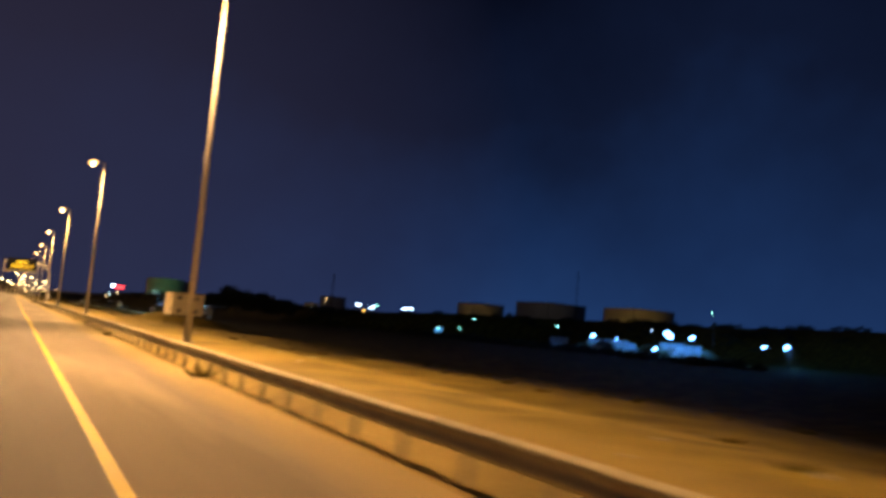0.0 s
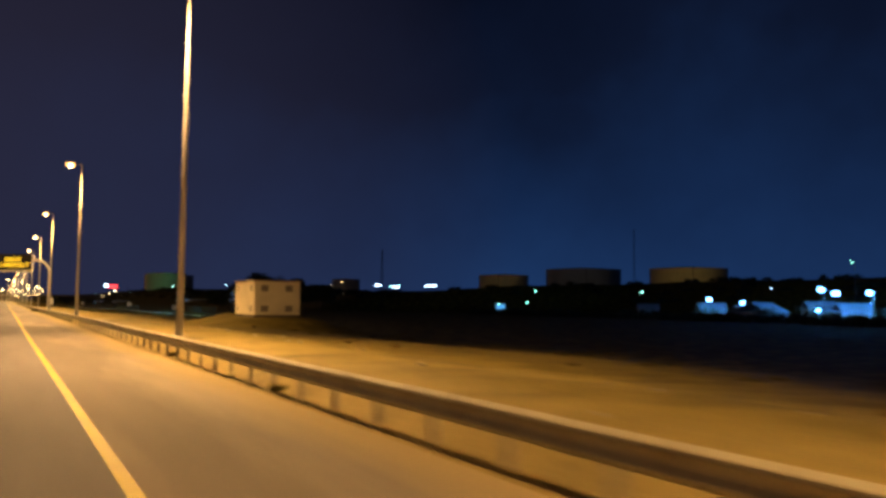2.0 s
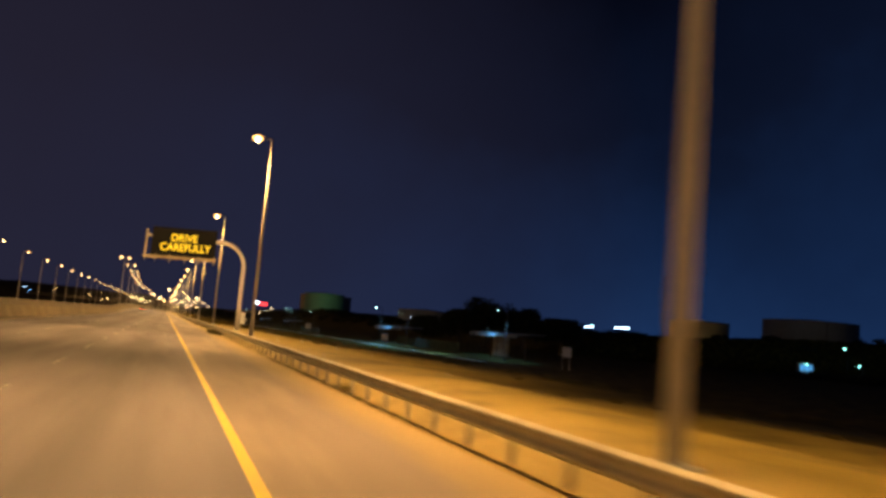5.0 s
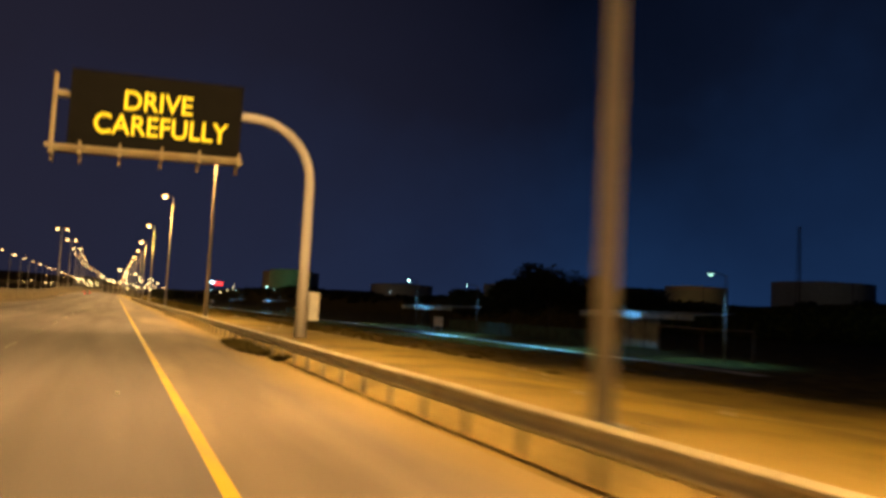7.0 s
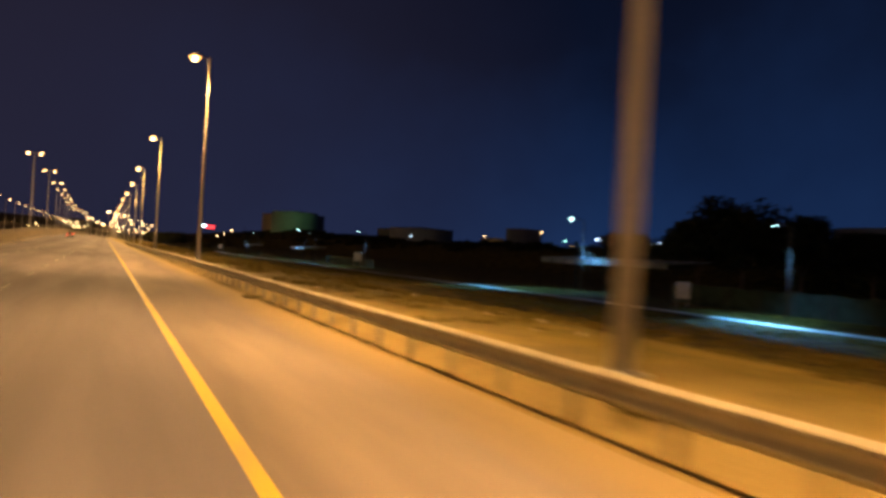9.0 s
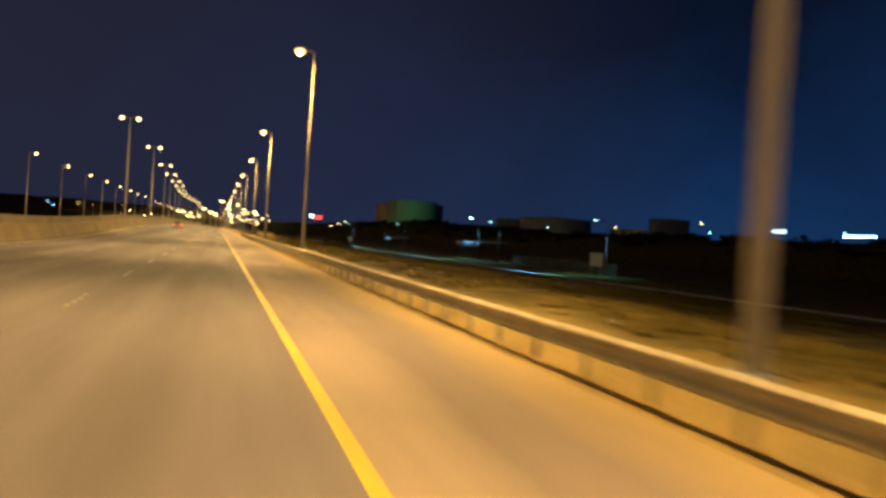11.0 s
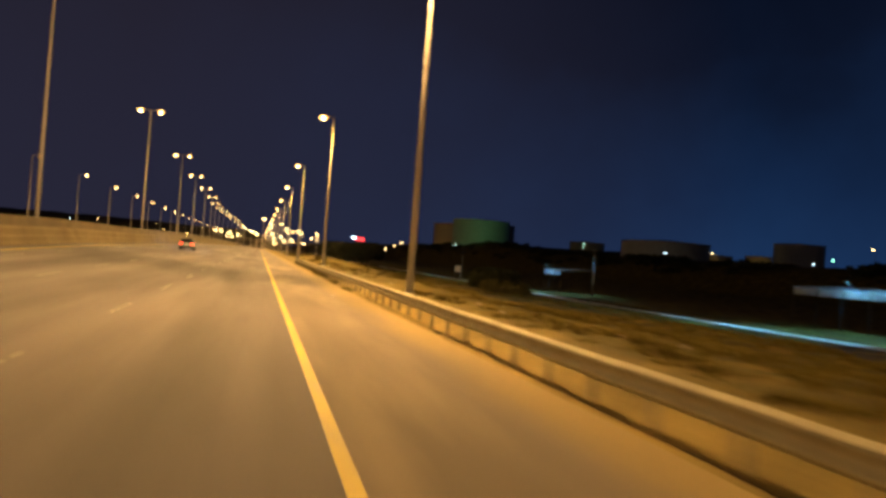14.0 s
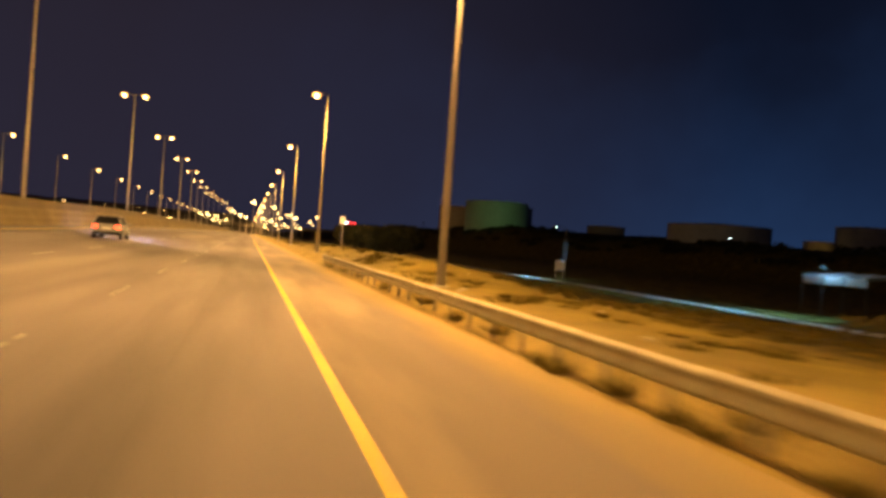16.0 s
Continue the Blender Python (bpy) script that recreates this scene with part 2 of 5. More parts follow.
SCREEN = material("dusty_screen", (0.135, 0.100, 0.058), (0.095, 0.070, 0.042), 0.4, 8, 0.9, 0.2)
DARK_METAL = material("dark_metal", (0.007, 0.0065, 0.006), (0.005, 0.005, 0.0045), 2, 30, 0.9, 0.1)
CREAM = material("cream_render", (0.79, 0.66, 0.40), (0.71, 0.59, 0.36), 0.7, 25, 0.85, 0.2, stain=(0.48, 0.38, 0.25), stain_scale=0.6, stain_amount=0.35)
PLINTH = material("dark_plinth", (0.10, 0.075, 0.05), (0.07, 0.055, 0.04), 1.0, 20, 0.9, 0.2)
LOUVRE = material("louvre_paint", (0.27, 0.21, 0.14), (0.20, 0.15, 0.10), 3, 30, 0.6, 0.1)
FADED = material("faded_paint", (0.62, 0.50, 0.31), (0.68, 0.57, 0.38), 3, 30, 0.85, 0.1)
CRACK = material("crack_dirt", (0.014, 0.009, 0.006), (0.026, 0.017, 0.010), 3, 30, 0.95, 0.1)
WEED = material("dry_weed", (0.210, 0.165, 0.050), (0.125, 0.105, 0.036), 2.0, 14, 0.95, 0.3)
WEED_DARK = material("dark_weed", (0.085, 0.070, 0.024), (0.050, 0.044, 0.016), 2.0, 14, 0.95, 0.3)
SCRUB = material("dry_scrub", (0.135, 0.100, 0.022), (0.080, 0.061, 0.014), 1.5, 12, 0.95, 0.3)
LEAF = material("dark_leaves", (0.034, 0.036, 0.014), (0.022, 0.024, 0.010), 0.6, 8, 0.9, 0.2)
BARK = material("bark", (0.10, 0.075, 0.05), None, 4, 20, 0.9, 0.4)
EARTH = material("dark_earth", (0.06, 0.05, 0.035), (0.04, 0.035, 0.025), 0.05, 0.8, 0.95, 0.4, bump_distance=0.2)
TANK_GREEN = material("tank_green_grey", (0.22, 0.33, 0.22), (0.18, 0.28, 0.19), 0.06, 0.6, 0.7, 0.05)
TANK_BEIGE = material("tank_beige", (0.42, 0.34, 0.18), (0.34, 0.28, 0.16), 0.06, 0.6, 0.7, 0.05)
TANK_GREY = material("tank_grey", (0.22, 0.22, 0.22), (0.17, 0.17, 0.17), 0.06, 0.6, 0.7, 0.05)
WHITE_BOX = material("white_cabinet", (0.62, 0.60, 0.56), (0.5, 0.48, 0.45), 2, 20, 0.6, 0.1)
CANOPY = material("canopy_fabric", (0.30, 0.33, 0.35), (0.22, 0.25, 0.27), 1, 20, 0.8, 0.2)
SODIUM_GLASS = glow("sodium_lens", (1.0, 0.64, 0.27), 22)
BOWL_GLASS = glow("amber_halo_bowl", (1.0, 0.48, 0.12), 4.0)
LED_TEXT = glow("amber_led", (1.0, 0.54, 0.004), 1.75)
COOL_GLASS = glow("cool_lens", (0.50, 1.0, 0.92), 14)
BLUE_GLASS = glow("blue_white_lens", (0.16, 0.46, 1.0), 16.0)
RED_GLASS = glow("red_sign_face", (1.0, 0.05, 0.05), 2.6)


# ---- builders ----
def link(name, bm, mat, parent=None, label="", smooth=False):
    me = bpy.data.meshes.new(name)
    bm.to_mesh(me)
    bm.free()
    me.materials.append(mat)
    if smooth:
        me.polygons.foreach_set("use_smooth", [True] * len(me.polygons))
    ob = new(name, me)
    if parent:
        ob.parent = parent
    if label:
        ob["label"] = label
    return ob


def part(name, bm, mat, parent, label="", smooth=False):
    return link(name, bm, mat, parent, label, smooth)


def base_at(name, x, y, z, turn=0.0):
    ob = new(name)
    ob.empty_display_size = 0.3
    ob.matrix_basis = pose(x, y, z, 0, 0, turn)
    return ob


def box(bm, x0, x1, y0, y1, z0, z1, bevel=0.0):
    r = bmesh.ops.create_cube(bm, size=1.0)
    for v in r["verts"]:
        v.co = Vector((x0 + (v.co.x + 0.5) * (x1 - x0), y0 + (v.co.y + 0.5) * (y1 - y0), z0 + (v.co.z + 0.5) * (z1 - z0)))
    if bevel:
        es = list({e for v in r["verts"] for e in v.link_edges})
        bmesh.ops.bevel(bm, geom=es, offset=bevel, segments=2, affect="EDGES", profile=0.5)
    return bm


def tube(bm, pts, radii, seg=12, cap=True):
    """A tube along points, with a radius at each."""
    rings = []
    pts = [Vector(p) for p in pts]
    for i, p in enumerate(pts):
        d = (pts[min(i + 1, len(pts) - 1)] - pts[max(i - 1, 0)]).normalized()
        ref = Vector((0, 1, 0)) if abs(d.y) < 0.9 else Vector((1, 0, 0))
        u = d.cross(ref).normalized()
        w = d.cross(u)
        r = radii[i] if isinstance(radii, (list, tuple)) else radii
        rings.append([bm.verts.new(p + r * (math.cos(a) * u + math.sin(a) * w)) for a in (2 * math.pi * k / seg for k in range(seg))])
    for a, b in zip(rings, rings[1:]):
        for k in range(seg):
            bm.faces.new((a[k], a[(k + 1) % seg], b[(k + 1) % seg], b[k]))
    if cap:
        bm.faces.new(rings[0][::-1])
        bm.faces.new(rings[-1])
    bmesh.ops.recalc_face_normals(bm, faces=bm.faces[:])
    return bm


def sheet(bm, xs, ys, height):
    """A grid over xs and ys with a height function."""
    g = [[bm.verts.new((x, y, height(x, y))) for x in xs] for y in ys]
    for j in range(len(ys) - 1):
        for i in range(len(xs) - 1):
            bm.faces.new((g[j][i], g[j][i + 1], g[j + 1][i + 1], g[j + 1][i]))
    return bm


def steps(a, b, d):
    n = max(1, round((b - a) / d))
    return [a + (b - a) * i / n for i in range(n + 1)]


def smooth01(a, b, v):
    t = min(1.0, max(0.0, (v - a) / (b - a)))
    return t * t * (3 - 2 * t)


# ---- the ground ----
RAIL_X, RAIL_TOP = 4.92, 0.71
HUT = (21.3, 25.9, 122.2, 129.5)


def side_x(y):
    """Centre line of the side road, drawing in towards the highway."""
    return 34.2 - 3.2 * smooth01(285, 360, y) - 1.9 * smooth01(365, 425, y) + 2.0 * smooth01(430, 470, y)


def ground_z(x, y):
    n = noise.noise(Vector((x * 0.18, y * 0.10, 0.0))) * 0.16 + noise.noise(Vector((x * 0.6, y * 0.45, 3.0))) * 0.06
    if x <= 4.6:
        return -0.06
    k = smooth01(232, 252, y)
    drift = (1 - k) * smooth01(4.7, 6.3, x) + k * smooth01(4.66, 6.0, x + 0.12 * noise.noise(Vector((y * 0.3, 4.0, 1.0))))
    z = 0.50 * drift - 0.85 * smooth01(7.5, 17, x) - 0.65 * smooth01(17, 30, x)
    z += n * smooth01(5.0, 9.0, x)
    z += 0.6 * smooth01(424, 446, y) * (1 - smooth01(500, 545, y)) * smooth01(6.2, 8.6, x) * (1 - smooth01(10.5, 16, x))
    # mound under the hut
    dx = max(HUT[0] - x, 0, x - HUT[1])
    dy = max(HUT[2] - y, 0, y - HUT[3])
    d = math.hypot(dx, dy)
    if d < 9:
        k = 1 - smooth01(0.6, 6.5, d)
        z = z * (1 - k) + 0.42 * k
    # heap beside the hut
    z += 0.55 * math.exp(-((x - 21.8) / 2.6) ** 2 - ((y - 132.6) / 2.4) ** 2)
    # dark bank behind the side road, set further back at the start
    if x > 60:
        far = 1 - smooth01(285, 325, y)
        foot = 92 + 105 * far
        h = 7.6 + 5.0 * far + 2.0 * smooth01(540, 640, y) + 5.0 * smooth01(680, 780, y)
        z += h * smooth01(foot, foot + 32, x) * (1 + 0.18 * noise.noise(Vector((x * 0.02, y * 0.012, 7.0))))
    return z


xs = [-4000, -1500, -500, -150, -60, -46, -20, 0, 4.5] + steps(4.7, 5.6, 0.1) + steps(5.75, 9, 0.4) + steps(9.8, 32, 0.85) + steps(34, 250, 5) + [280, 320, 500, 900, 1800, 4000]
ys = [-900, -300, -120, -60] + steps(-40, 560, 1.6) + steps(570, 1000, 14) + [1100, 1400, 2200, 4500]
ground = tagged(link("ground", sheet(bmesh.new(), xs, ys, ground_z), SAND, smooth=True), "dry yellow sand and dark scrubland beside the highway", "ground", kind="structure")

# carriageway and shoulder, flush slabs
def bank(y):
    """How far the median side of the carriageway is raised through the bend."""
    return 1.15 * smooth01(335, 430, y) + 0.55 * smooth01(430, 520, y)


def road_z(x, y):
    return bank(y) * max(0.0, (-1.0 - x) / 12.35)


bm = sheet(bmesh.new(), [-13.4, -10.5, -8, -5.5, -3, -1, 1.09], steps(-120, 1000, 10) + [1500, 3000], road_z)
tagged(link("road", bm, ASPHALT), "worn grey asphalt carriageway lit by sodium lamps", "road", kind="structure")
bm = sheet(bmesh.new(), [1.09, 2.5, 3.8, 4.715], steps(-120, 1000, 20) + [1500, 3000], lambda x, y: 0.0)
tagged(link("road_shoulder", bm, SHOULDER), "sandy asphalt hard shoulder beside the guardrail", "road", kind="structure")
bm = sheet(bmesh.new(), [-42, -30, -15.4], steps(-120, 1000, 40) + [1500, 3000], lambda x, y: 0.0)
tagged(link("road_opposite", bm, ASPHALT), "asphalt carriageway on the far side of the median", "road", kind="structure")
bm = sheet(bmesh.new(), [1.06, 1.225], steps(-120, 1000, 10) + [1500, 3000], lambda x, y: 0.004)
for v in bm.verts:
    # hand-guided striping wanders a little
    v.co.x -= 0.065 * math.exp(-((v.co.y - 98) / 30) ** 2) + 0.03 * math.exp(-((v.co.y - 225) / 40) ** 2)
tagged(link("edge_line", bm, YELLOW), "solid yellow edge line painted on the asphalt", "road marking", kind="structure")
bm = sheet(bmesh.new(), [-12.5, -12.3], steps(-120, 1000, 10) + [1500, 3000], lambda x, y: road_z(x, y) + 0.006)
tagged(link("median_line", bm, YELLOW), "yellow edge line along the median", "road marking", kind="structure")


# the sand drift and the open joint at the shoulder's edge
def joint_x(y):
    return 4.835 + 0.06 * noise.noise(Vector((y * 0.10, 2.0, 0))) + 0.020 * noise.noise(Vector((y * 0.9, 5.0, 0)))


bm = bmesh.new()
prev = None
for y in steps(-40, 560, 0.5):
    w = 0.006 + 0.010 * max(0.0, noise.noise(Vector((y * 0.25, 9.0, 0))))
    x = joint_x(y)
    cur = tuple(bm.verts.new((q, y, max(0.006, ground_z(q, y) + 0.012))) for q in (x - w, x + w))
    if prev:
        bm.faces.new((prev[0], prev[1], cur[1], cur[0]))
    prev = cur
tagged(link("edge_joint", bm, CRACK), "dark open joint between shoulder asphalt and sand", "joint", kind="structure")


# ---- street lamps ----
def lamp_head(parent, x, z, side, bulb, spill=None, lens=SODIUM_GLASS):
    """Cobra head at x, z whose nose points to side (-1 or 1)."""
    bm = bmesh.new()
    tube(bm, [(x - side * 0.55, 0, z + 0.05), (x - side * 0.3, 0, z + 0.07), (x + side * 0.15, 0, z + 0.07), (x + side * 0.42, 0, z + 0.02)], [0.06, 0.15, 0.17, 0.07], 10)
    head = part("lamp_head", bm, POLE_STEEL, parent, "", True)
    # wide amber bowl imitates the orange halo round the burner
    bm = bmesh.new()
    bmesh.ops.create_uvsphere(bm, u_segments=12, v_segments=8, radius=1.0)
    for v in bm.verts:
        v.co = Vector((x + side * 0.05 + v.co.x * 0.40, v.co.y * 0.26, z - 0.08 + v.co.z * 0.21))
    part("lens", bm, BOWL_GLASS, head, "amber glass bowl glowing as the lamp's halo", True)
    bm = bmesh.new()
    bmesh.ops.create_uvsphere(bm, u_segments=10, v_segments=8, radius=1.0)
    for v in bm.verts:
        v.co = Vector((x + side * 0.05 + v.co.x * 0.21, v.co.y * 0.30, z - 0.13 + v.co.z * 0.20))
    part("burner", bm, lens, head, "white-hot burner", True)
    if bulb:
        # the reflector throws two wide beams, up and down the road
        for way in (-1, 1):
            b = new("bulb", bulb)
            b.parent = parent
            b.matrix_basis = Matrix.Translation((x, 0, z - 0.32)) @ pose(0, 0, 0, way * 60, 0, 0) @ pose(0, 0, 0, 0, side * -28, 0)
        if spill:
            b = new("spill", spill)
            b.parent = parent
            b.location = (x, 0, z - 0.32)
    return head


def street_lamp(height, reach, sides, radius, bulb, spill=None):
    ob = base_at("street_lamp", 0, 0, 0)
    bm = bmesh.new()
    tube(bm, [(0, 0, 0.02), (0, 0, height * 0.5), (0, 0, height - 0.02)], [radius, radius * 0.72, radius * 0.44], 12)
    part("pole", bm, POLE_STEEL, ob, "", True)
    bm = bmesh.new()
    box(bm, -0.25, 0.25, -0.25, 0.25, -0.3, 0.03, 0.01)
    part("base_plate", bm, POLE_STEEL, ob)
    for s in sides:
        bm = bmesh.new()
        tube(bm, [(0, 0, height - 0.05), (s * reach * 0.2, 0, height + 0.02), (s * (reach - 0.4), 0, height + 0.06)], [0.055, 0.05, 0.04], 8)
        part("arm", bm, POLE_STEEL, ob, "", True)
        lamp_head(ob, s * reach, height, s, bulb, spill)
    return ob


verge_bulb = spot_data("verge_bulb", SODIUM, SODIUM_WATTS, 128)
median_bulb = spot_data("median_bulb", SODIUM, MEDIAN_WATTS, 132)
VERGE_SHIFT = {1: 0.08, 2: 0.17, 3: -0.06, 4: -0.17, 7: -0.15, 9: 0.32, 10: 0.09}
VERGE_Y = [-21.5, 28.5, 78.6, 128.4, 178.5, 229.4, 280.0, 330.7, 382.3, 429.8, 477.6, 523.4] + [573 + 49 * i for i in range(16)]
lamp = street_lamp(14.4, 0.98, (-1,), 0.148, verge_bulb, spot_data("verge_spill", SODIUM, 19500, 126, 0.35))
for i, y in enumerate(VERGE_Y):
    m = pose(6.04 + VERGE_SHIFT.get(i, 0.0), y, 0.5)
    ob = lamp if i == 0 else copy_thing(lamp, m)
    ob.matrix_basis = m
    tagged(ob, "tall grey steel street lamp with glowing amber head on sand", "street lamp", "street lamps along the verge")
m_lamp = street_lamp(18.6, 1.22, (-1, 1), 0.16, median_bulb)
MEDIAN_BOW = [0.0, 0.0, -0.5, -1.8, -2.6, -3.5, -4.8, -5.5, -5.6, -5.1, -4.0, -2.2]
MEDIAN_RISE = [0.0, 0.0, -0.3, 0.0, 0.4, 0.7, 0.8, 1.2, 1.3, 1.5, 2.0, 1.7]
for i in range(0, 12):
    m = pose(-14.86 + MEDIAN_BOW[i], 411.9 + 50.3 * i, min(0.0, MEDIAN_RISE[i])) @ Matrix.Diagonal((1, 1, 1 + max(0.0, MEDIAN_RISE[i]) / 18.6, 1))
    ob = m_lamp if i == 0 else copy_thing(m_lamp, m)
    ob.matrix_basis = m
    tagged(ob, "tall double-armed street lamp with two amber heads in the median", "street lamp", "street lamps in the median")
f_lamp = street_lamp(16.1, 1.5, (1,), 0.17, median_bulb)
for i in range(-9, 12):
    m = pose(-43.2, 476.9 + 41.2 * i, 0.0)
    ob = f_lamp if i == -9 else copy_thing(f_lamp, m)
    ob.matrix_basis = m
    tagged(ob, "street lamp with one amber head across the opposite carriageway", "street lamp", "street lamps of the opposite carriageway")


# the lamp rows go on towards the town
far_verge = street_lamp(14.4, 0.98, (-1,), 0.148, None)
far_median = street_lamp(18.6, 1.22, (-1, 1), 0.16, None)
far_opposite = street_lamp(16.1, 1.5, (1,), 0.17, None)
for first, x0, y0, gap, z0, count, group in ((far_verge, 6.04, 1357.0, 49.0, 0.5, 16, "street lamps along the verge"), (far_median, -16.2, 1015.0, 50.3, 0.0, 4, "street lamps in the median"), (far_opposite, -43.2, 971.3, 41.2, 0.0, 8, "street lamps of the opposite carriageway")):
    for i in range(count):
        m = pose(x0, y0 + gap * i, z0)
        ob = first if i == 0 else copy_thing(first, m)
        ob.matrix_basis = m
        tagged(ob, "distant street lamp with glowing amber light at the road's end", "street lamp", group)


# ---- the median wall ----
def wall_top(y):
    return 1.75 + bank(y)


bm = bmesh.new()
prof = []
for y in steps(-120, 1000, 10):
    b = bank(y)
    prof.append([bm.verts.new((x, y, z)) for x, z in ((-13.35, -0.08), (-13.35, b + 0.08), (-13.5, b + 0.22), (-13.54, b + 0.50), (-13.66, b + 0.62), (-13.70, b + 0.98), (-13.86, b + 1.14), (-14.35, b + 1.16), (-14.4, -0.08))])
for a, b in zip(prof, prof[1:]):
    for k in range(9):
        bm.faces.new((a[k], b[k], b[(k + 1) % 9], a[(k + 1) % 9]))
bm.faces.new(prof[0])
bm.faces.new(prof[-1][::-1])
bmesh.ops.recalc_face_normals(bm, faces=bm.faces[:])
tagged(link("median_wall", bm, WALL_SAND), "sand-coloured concrete barrier wall along the median", "barrier", kind="structure")
bm = bmesh.new()
prof = []
for y in steps(-120, 1000, 10):
    h = wall_top(y) + 0.05 * noise.noise(Vector((y * 0.05, 0, 0)))
    prof.append([bm.verts.new((x, y, z)) for x, z in ((-14.10, h - 0.65), (-14.12, h), (-14.26, h), (-14.28, h - 0.65))])
for p, q in zip(prof, prof[1:]):
    for k in range(4):
        bm.faces.new((p[k], q[k], q[(k + 1) % 4], p[(k + 1) % 4]))
bm.faces.new(prof[0])
bm.faces.new(prof[-1][::-1])
bmesh.ops.recalc_face_normals(bm, faces=bm.faces[:])
tagged(link("median_screen", bm, SCREEN), "dusty tan glare screen on top of the median barrier", "screen", kind="structure")

# ---- variable message sign on its bent post ----
GY = 200.66


def message_sign():
    ob = tagged(base_at("message_sign", 6.72, GY, 0.44), "black overhead message sign with amber letters on a bent steel post", "road sign")
    bm = bmesh.new()
    pts = [(0, 0, 0), (0, 0, 3.0), (0, 0, 6.1)]
    for a in range(10, 91, 10):
        pts.append((-2.3 * (1 - math.cos(radians(a))), 0, 6.1 + 2.3 * math.sin(radians(a))))
    pts += [(-4.5, 0.12, 8.4), (-9.2, 0.12, 8.4)]
    tube(bm, pts, [0.225, 0.21, 0.19] + [0.175] * 9 + [0.16, 0.14], 16)
    part("post", bm, SIGN_STEEL, ob, "pale bent steel post", True)
    bm = bmesh.new()
    box(bm, -0.5, 0.5, -0.5, 0.5, -0.45, 0.05, 0.02)
    part("footing", bm, CONCRETE, ob, "concrete footing")
    bm = bmesh.new()
    box(bm, -8.7, -2.9, -0.42, -0.12, 6.65, 9.42, 0.03)
    panel = part("display_panel", bm, DARK_METAL, ob, "matt black display panel")
    bm = bmesh.new()
    for x0, x1, z0, z1 in ((-8.75, -2.85, 6.60, 6.68), (-8.75, -2.85, 9.38, 9.46), (-8.75, -8.67, 6.68, 9.38), (-2.93, -2.85, 6.68, 9.38)):
        box(bm, x0, x1, -0.47, -0.10, z0, z1)
    part("panel_rim", bm, DARK_METAL, panel)
    for words, x0, x1, z0, z1 in (("DRIVE", -6.98, -4.64, 8.16, 8.86), ("CAREFULLY", -7.92, -3.32, 7.24, 7.98)):
        cu = bpy.data.curves.new("letters", "FONT")
        cu.body = words
        cu.extrude, cu.offset = 0.01, 0.010
        tmp = new("letters", cu)
        bpy.context.view_layer.update()
        me = bpy.data.meshes.new_from_object(tmp.evaluated_get(bpy.context.evaluated_depsgraph_get()))
        bpy.data.objects.remove(tmp)
        co = np.array([v.co for v in me.vertices])
        lo, hi = co.min(0), co.max(0)
        for v in me.vertices:
            v.co = Vector((x0 + (v.co.x - lo[0]) / (hi[0] - lo[0]) * (x1 - x0), -0.43 - v.co.z * 0.5, z0 + (v.co.y - lo[1]) / (hi[1] - lo[1]) * (z1 - z0)))
        me.materials.clear()
        me.materials.append(LED_TEXT)
        t_ob = new("letters", me)
        t_ob.parent = panel
        t_ob["label"] = "amber lit capital letters"
    # service rail under the panel and its upright at the free end
    bm = bmesh.new()
    tube(bm, [(-9.4, -0.75, 6.62), (-2.8, -0.75, 6.62)], 0.07, 10)
    part("service_rail", bm, GALV, ob)
    bm = bmesh.new()
    tube(bm, [(-9.2, -0.75, 6.55), (-9.2, -0.75, 9.15)], 0.075, 10)
    part("upright", bm, GALV, ob)
    for k in range(4):
        bm = bmesh.new()
        box(bm, -9.2, -2.75, -0.86 + 0.19 * k, -0.73 + 0.19 * k, 6.47, 6.52)
        part("walkway_plank", bm, GALV, ob, "narrow steel plank of the service walkway")
    bm = bmesh.new()
    tube(bm, [(-9.3, -0.14, 6.56), (-2.75, -0.14, 6.56)], 0.06, 10)
    part("service_rail", bm, GALV, ob)
    for x in (-9.2, -8.3, -7.0, -5.6, -4.3, -2.9):
        bm = bmesh.new()
        box(bm, x - 0.05, x + 0.05, -0.92, 0.12, 6.34, 6.46)
        box(bm, x - 0.045, x + 0.045, -0.16, 0.10, 6.16, 6.36)
        box(bm, x - 0.04, x + 0.04, -0.80, -0.72, 6.44, 6.85)
        part("bracket", bm, GALV, ob)
    bm = bmesh.new()
    box(bm, -9.3, -8.7, -0.3, -0.1, 8.5, 8.62)
    part("strut", bm, GALV, ob)
    for child in ob.children_recursive:
        # the free end sags a little
        if child.name.split(".")[0] not in ("post", "footing"):
            for v in child.data.vertices:
                v.co.z += 0.034 * (v.co.x + 2.9) - 0.03
    bm = bmesh.new()
    box(bm, 0.22, 0.62, -0.25, 0.25, 0.75, 1.85, 0.02)
    part("control_cabinet", bm, WHITE_BOX, ob, "pale control cabinet strapped to the post")
    return ob


message_sign()


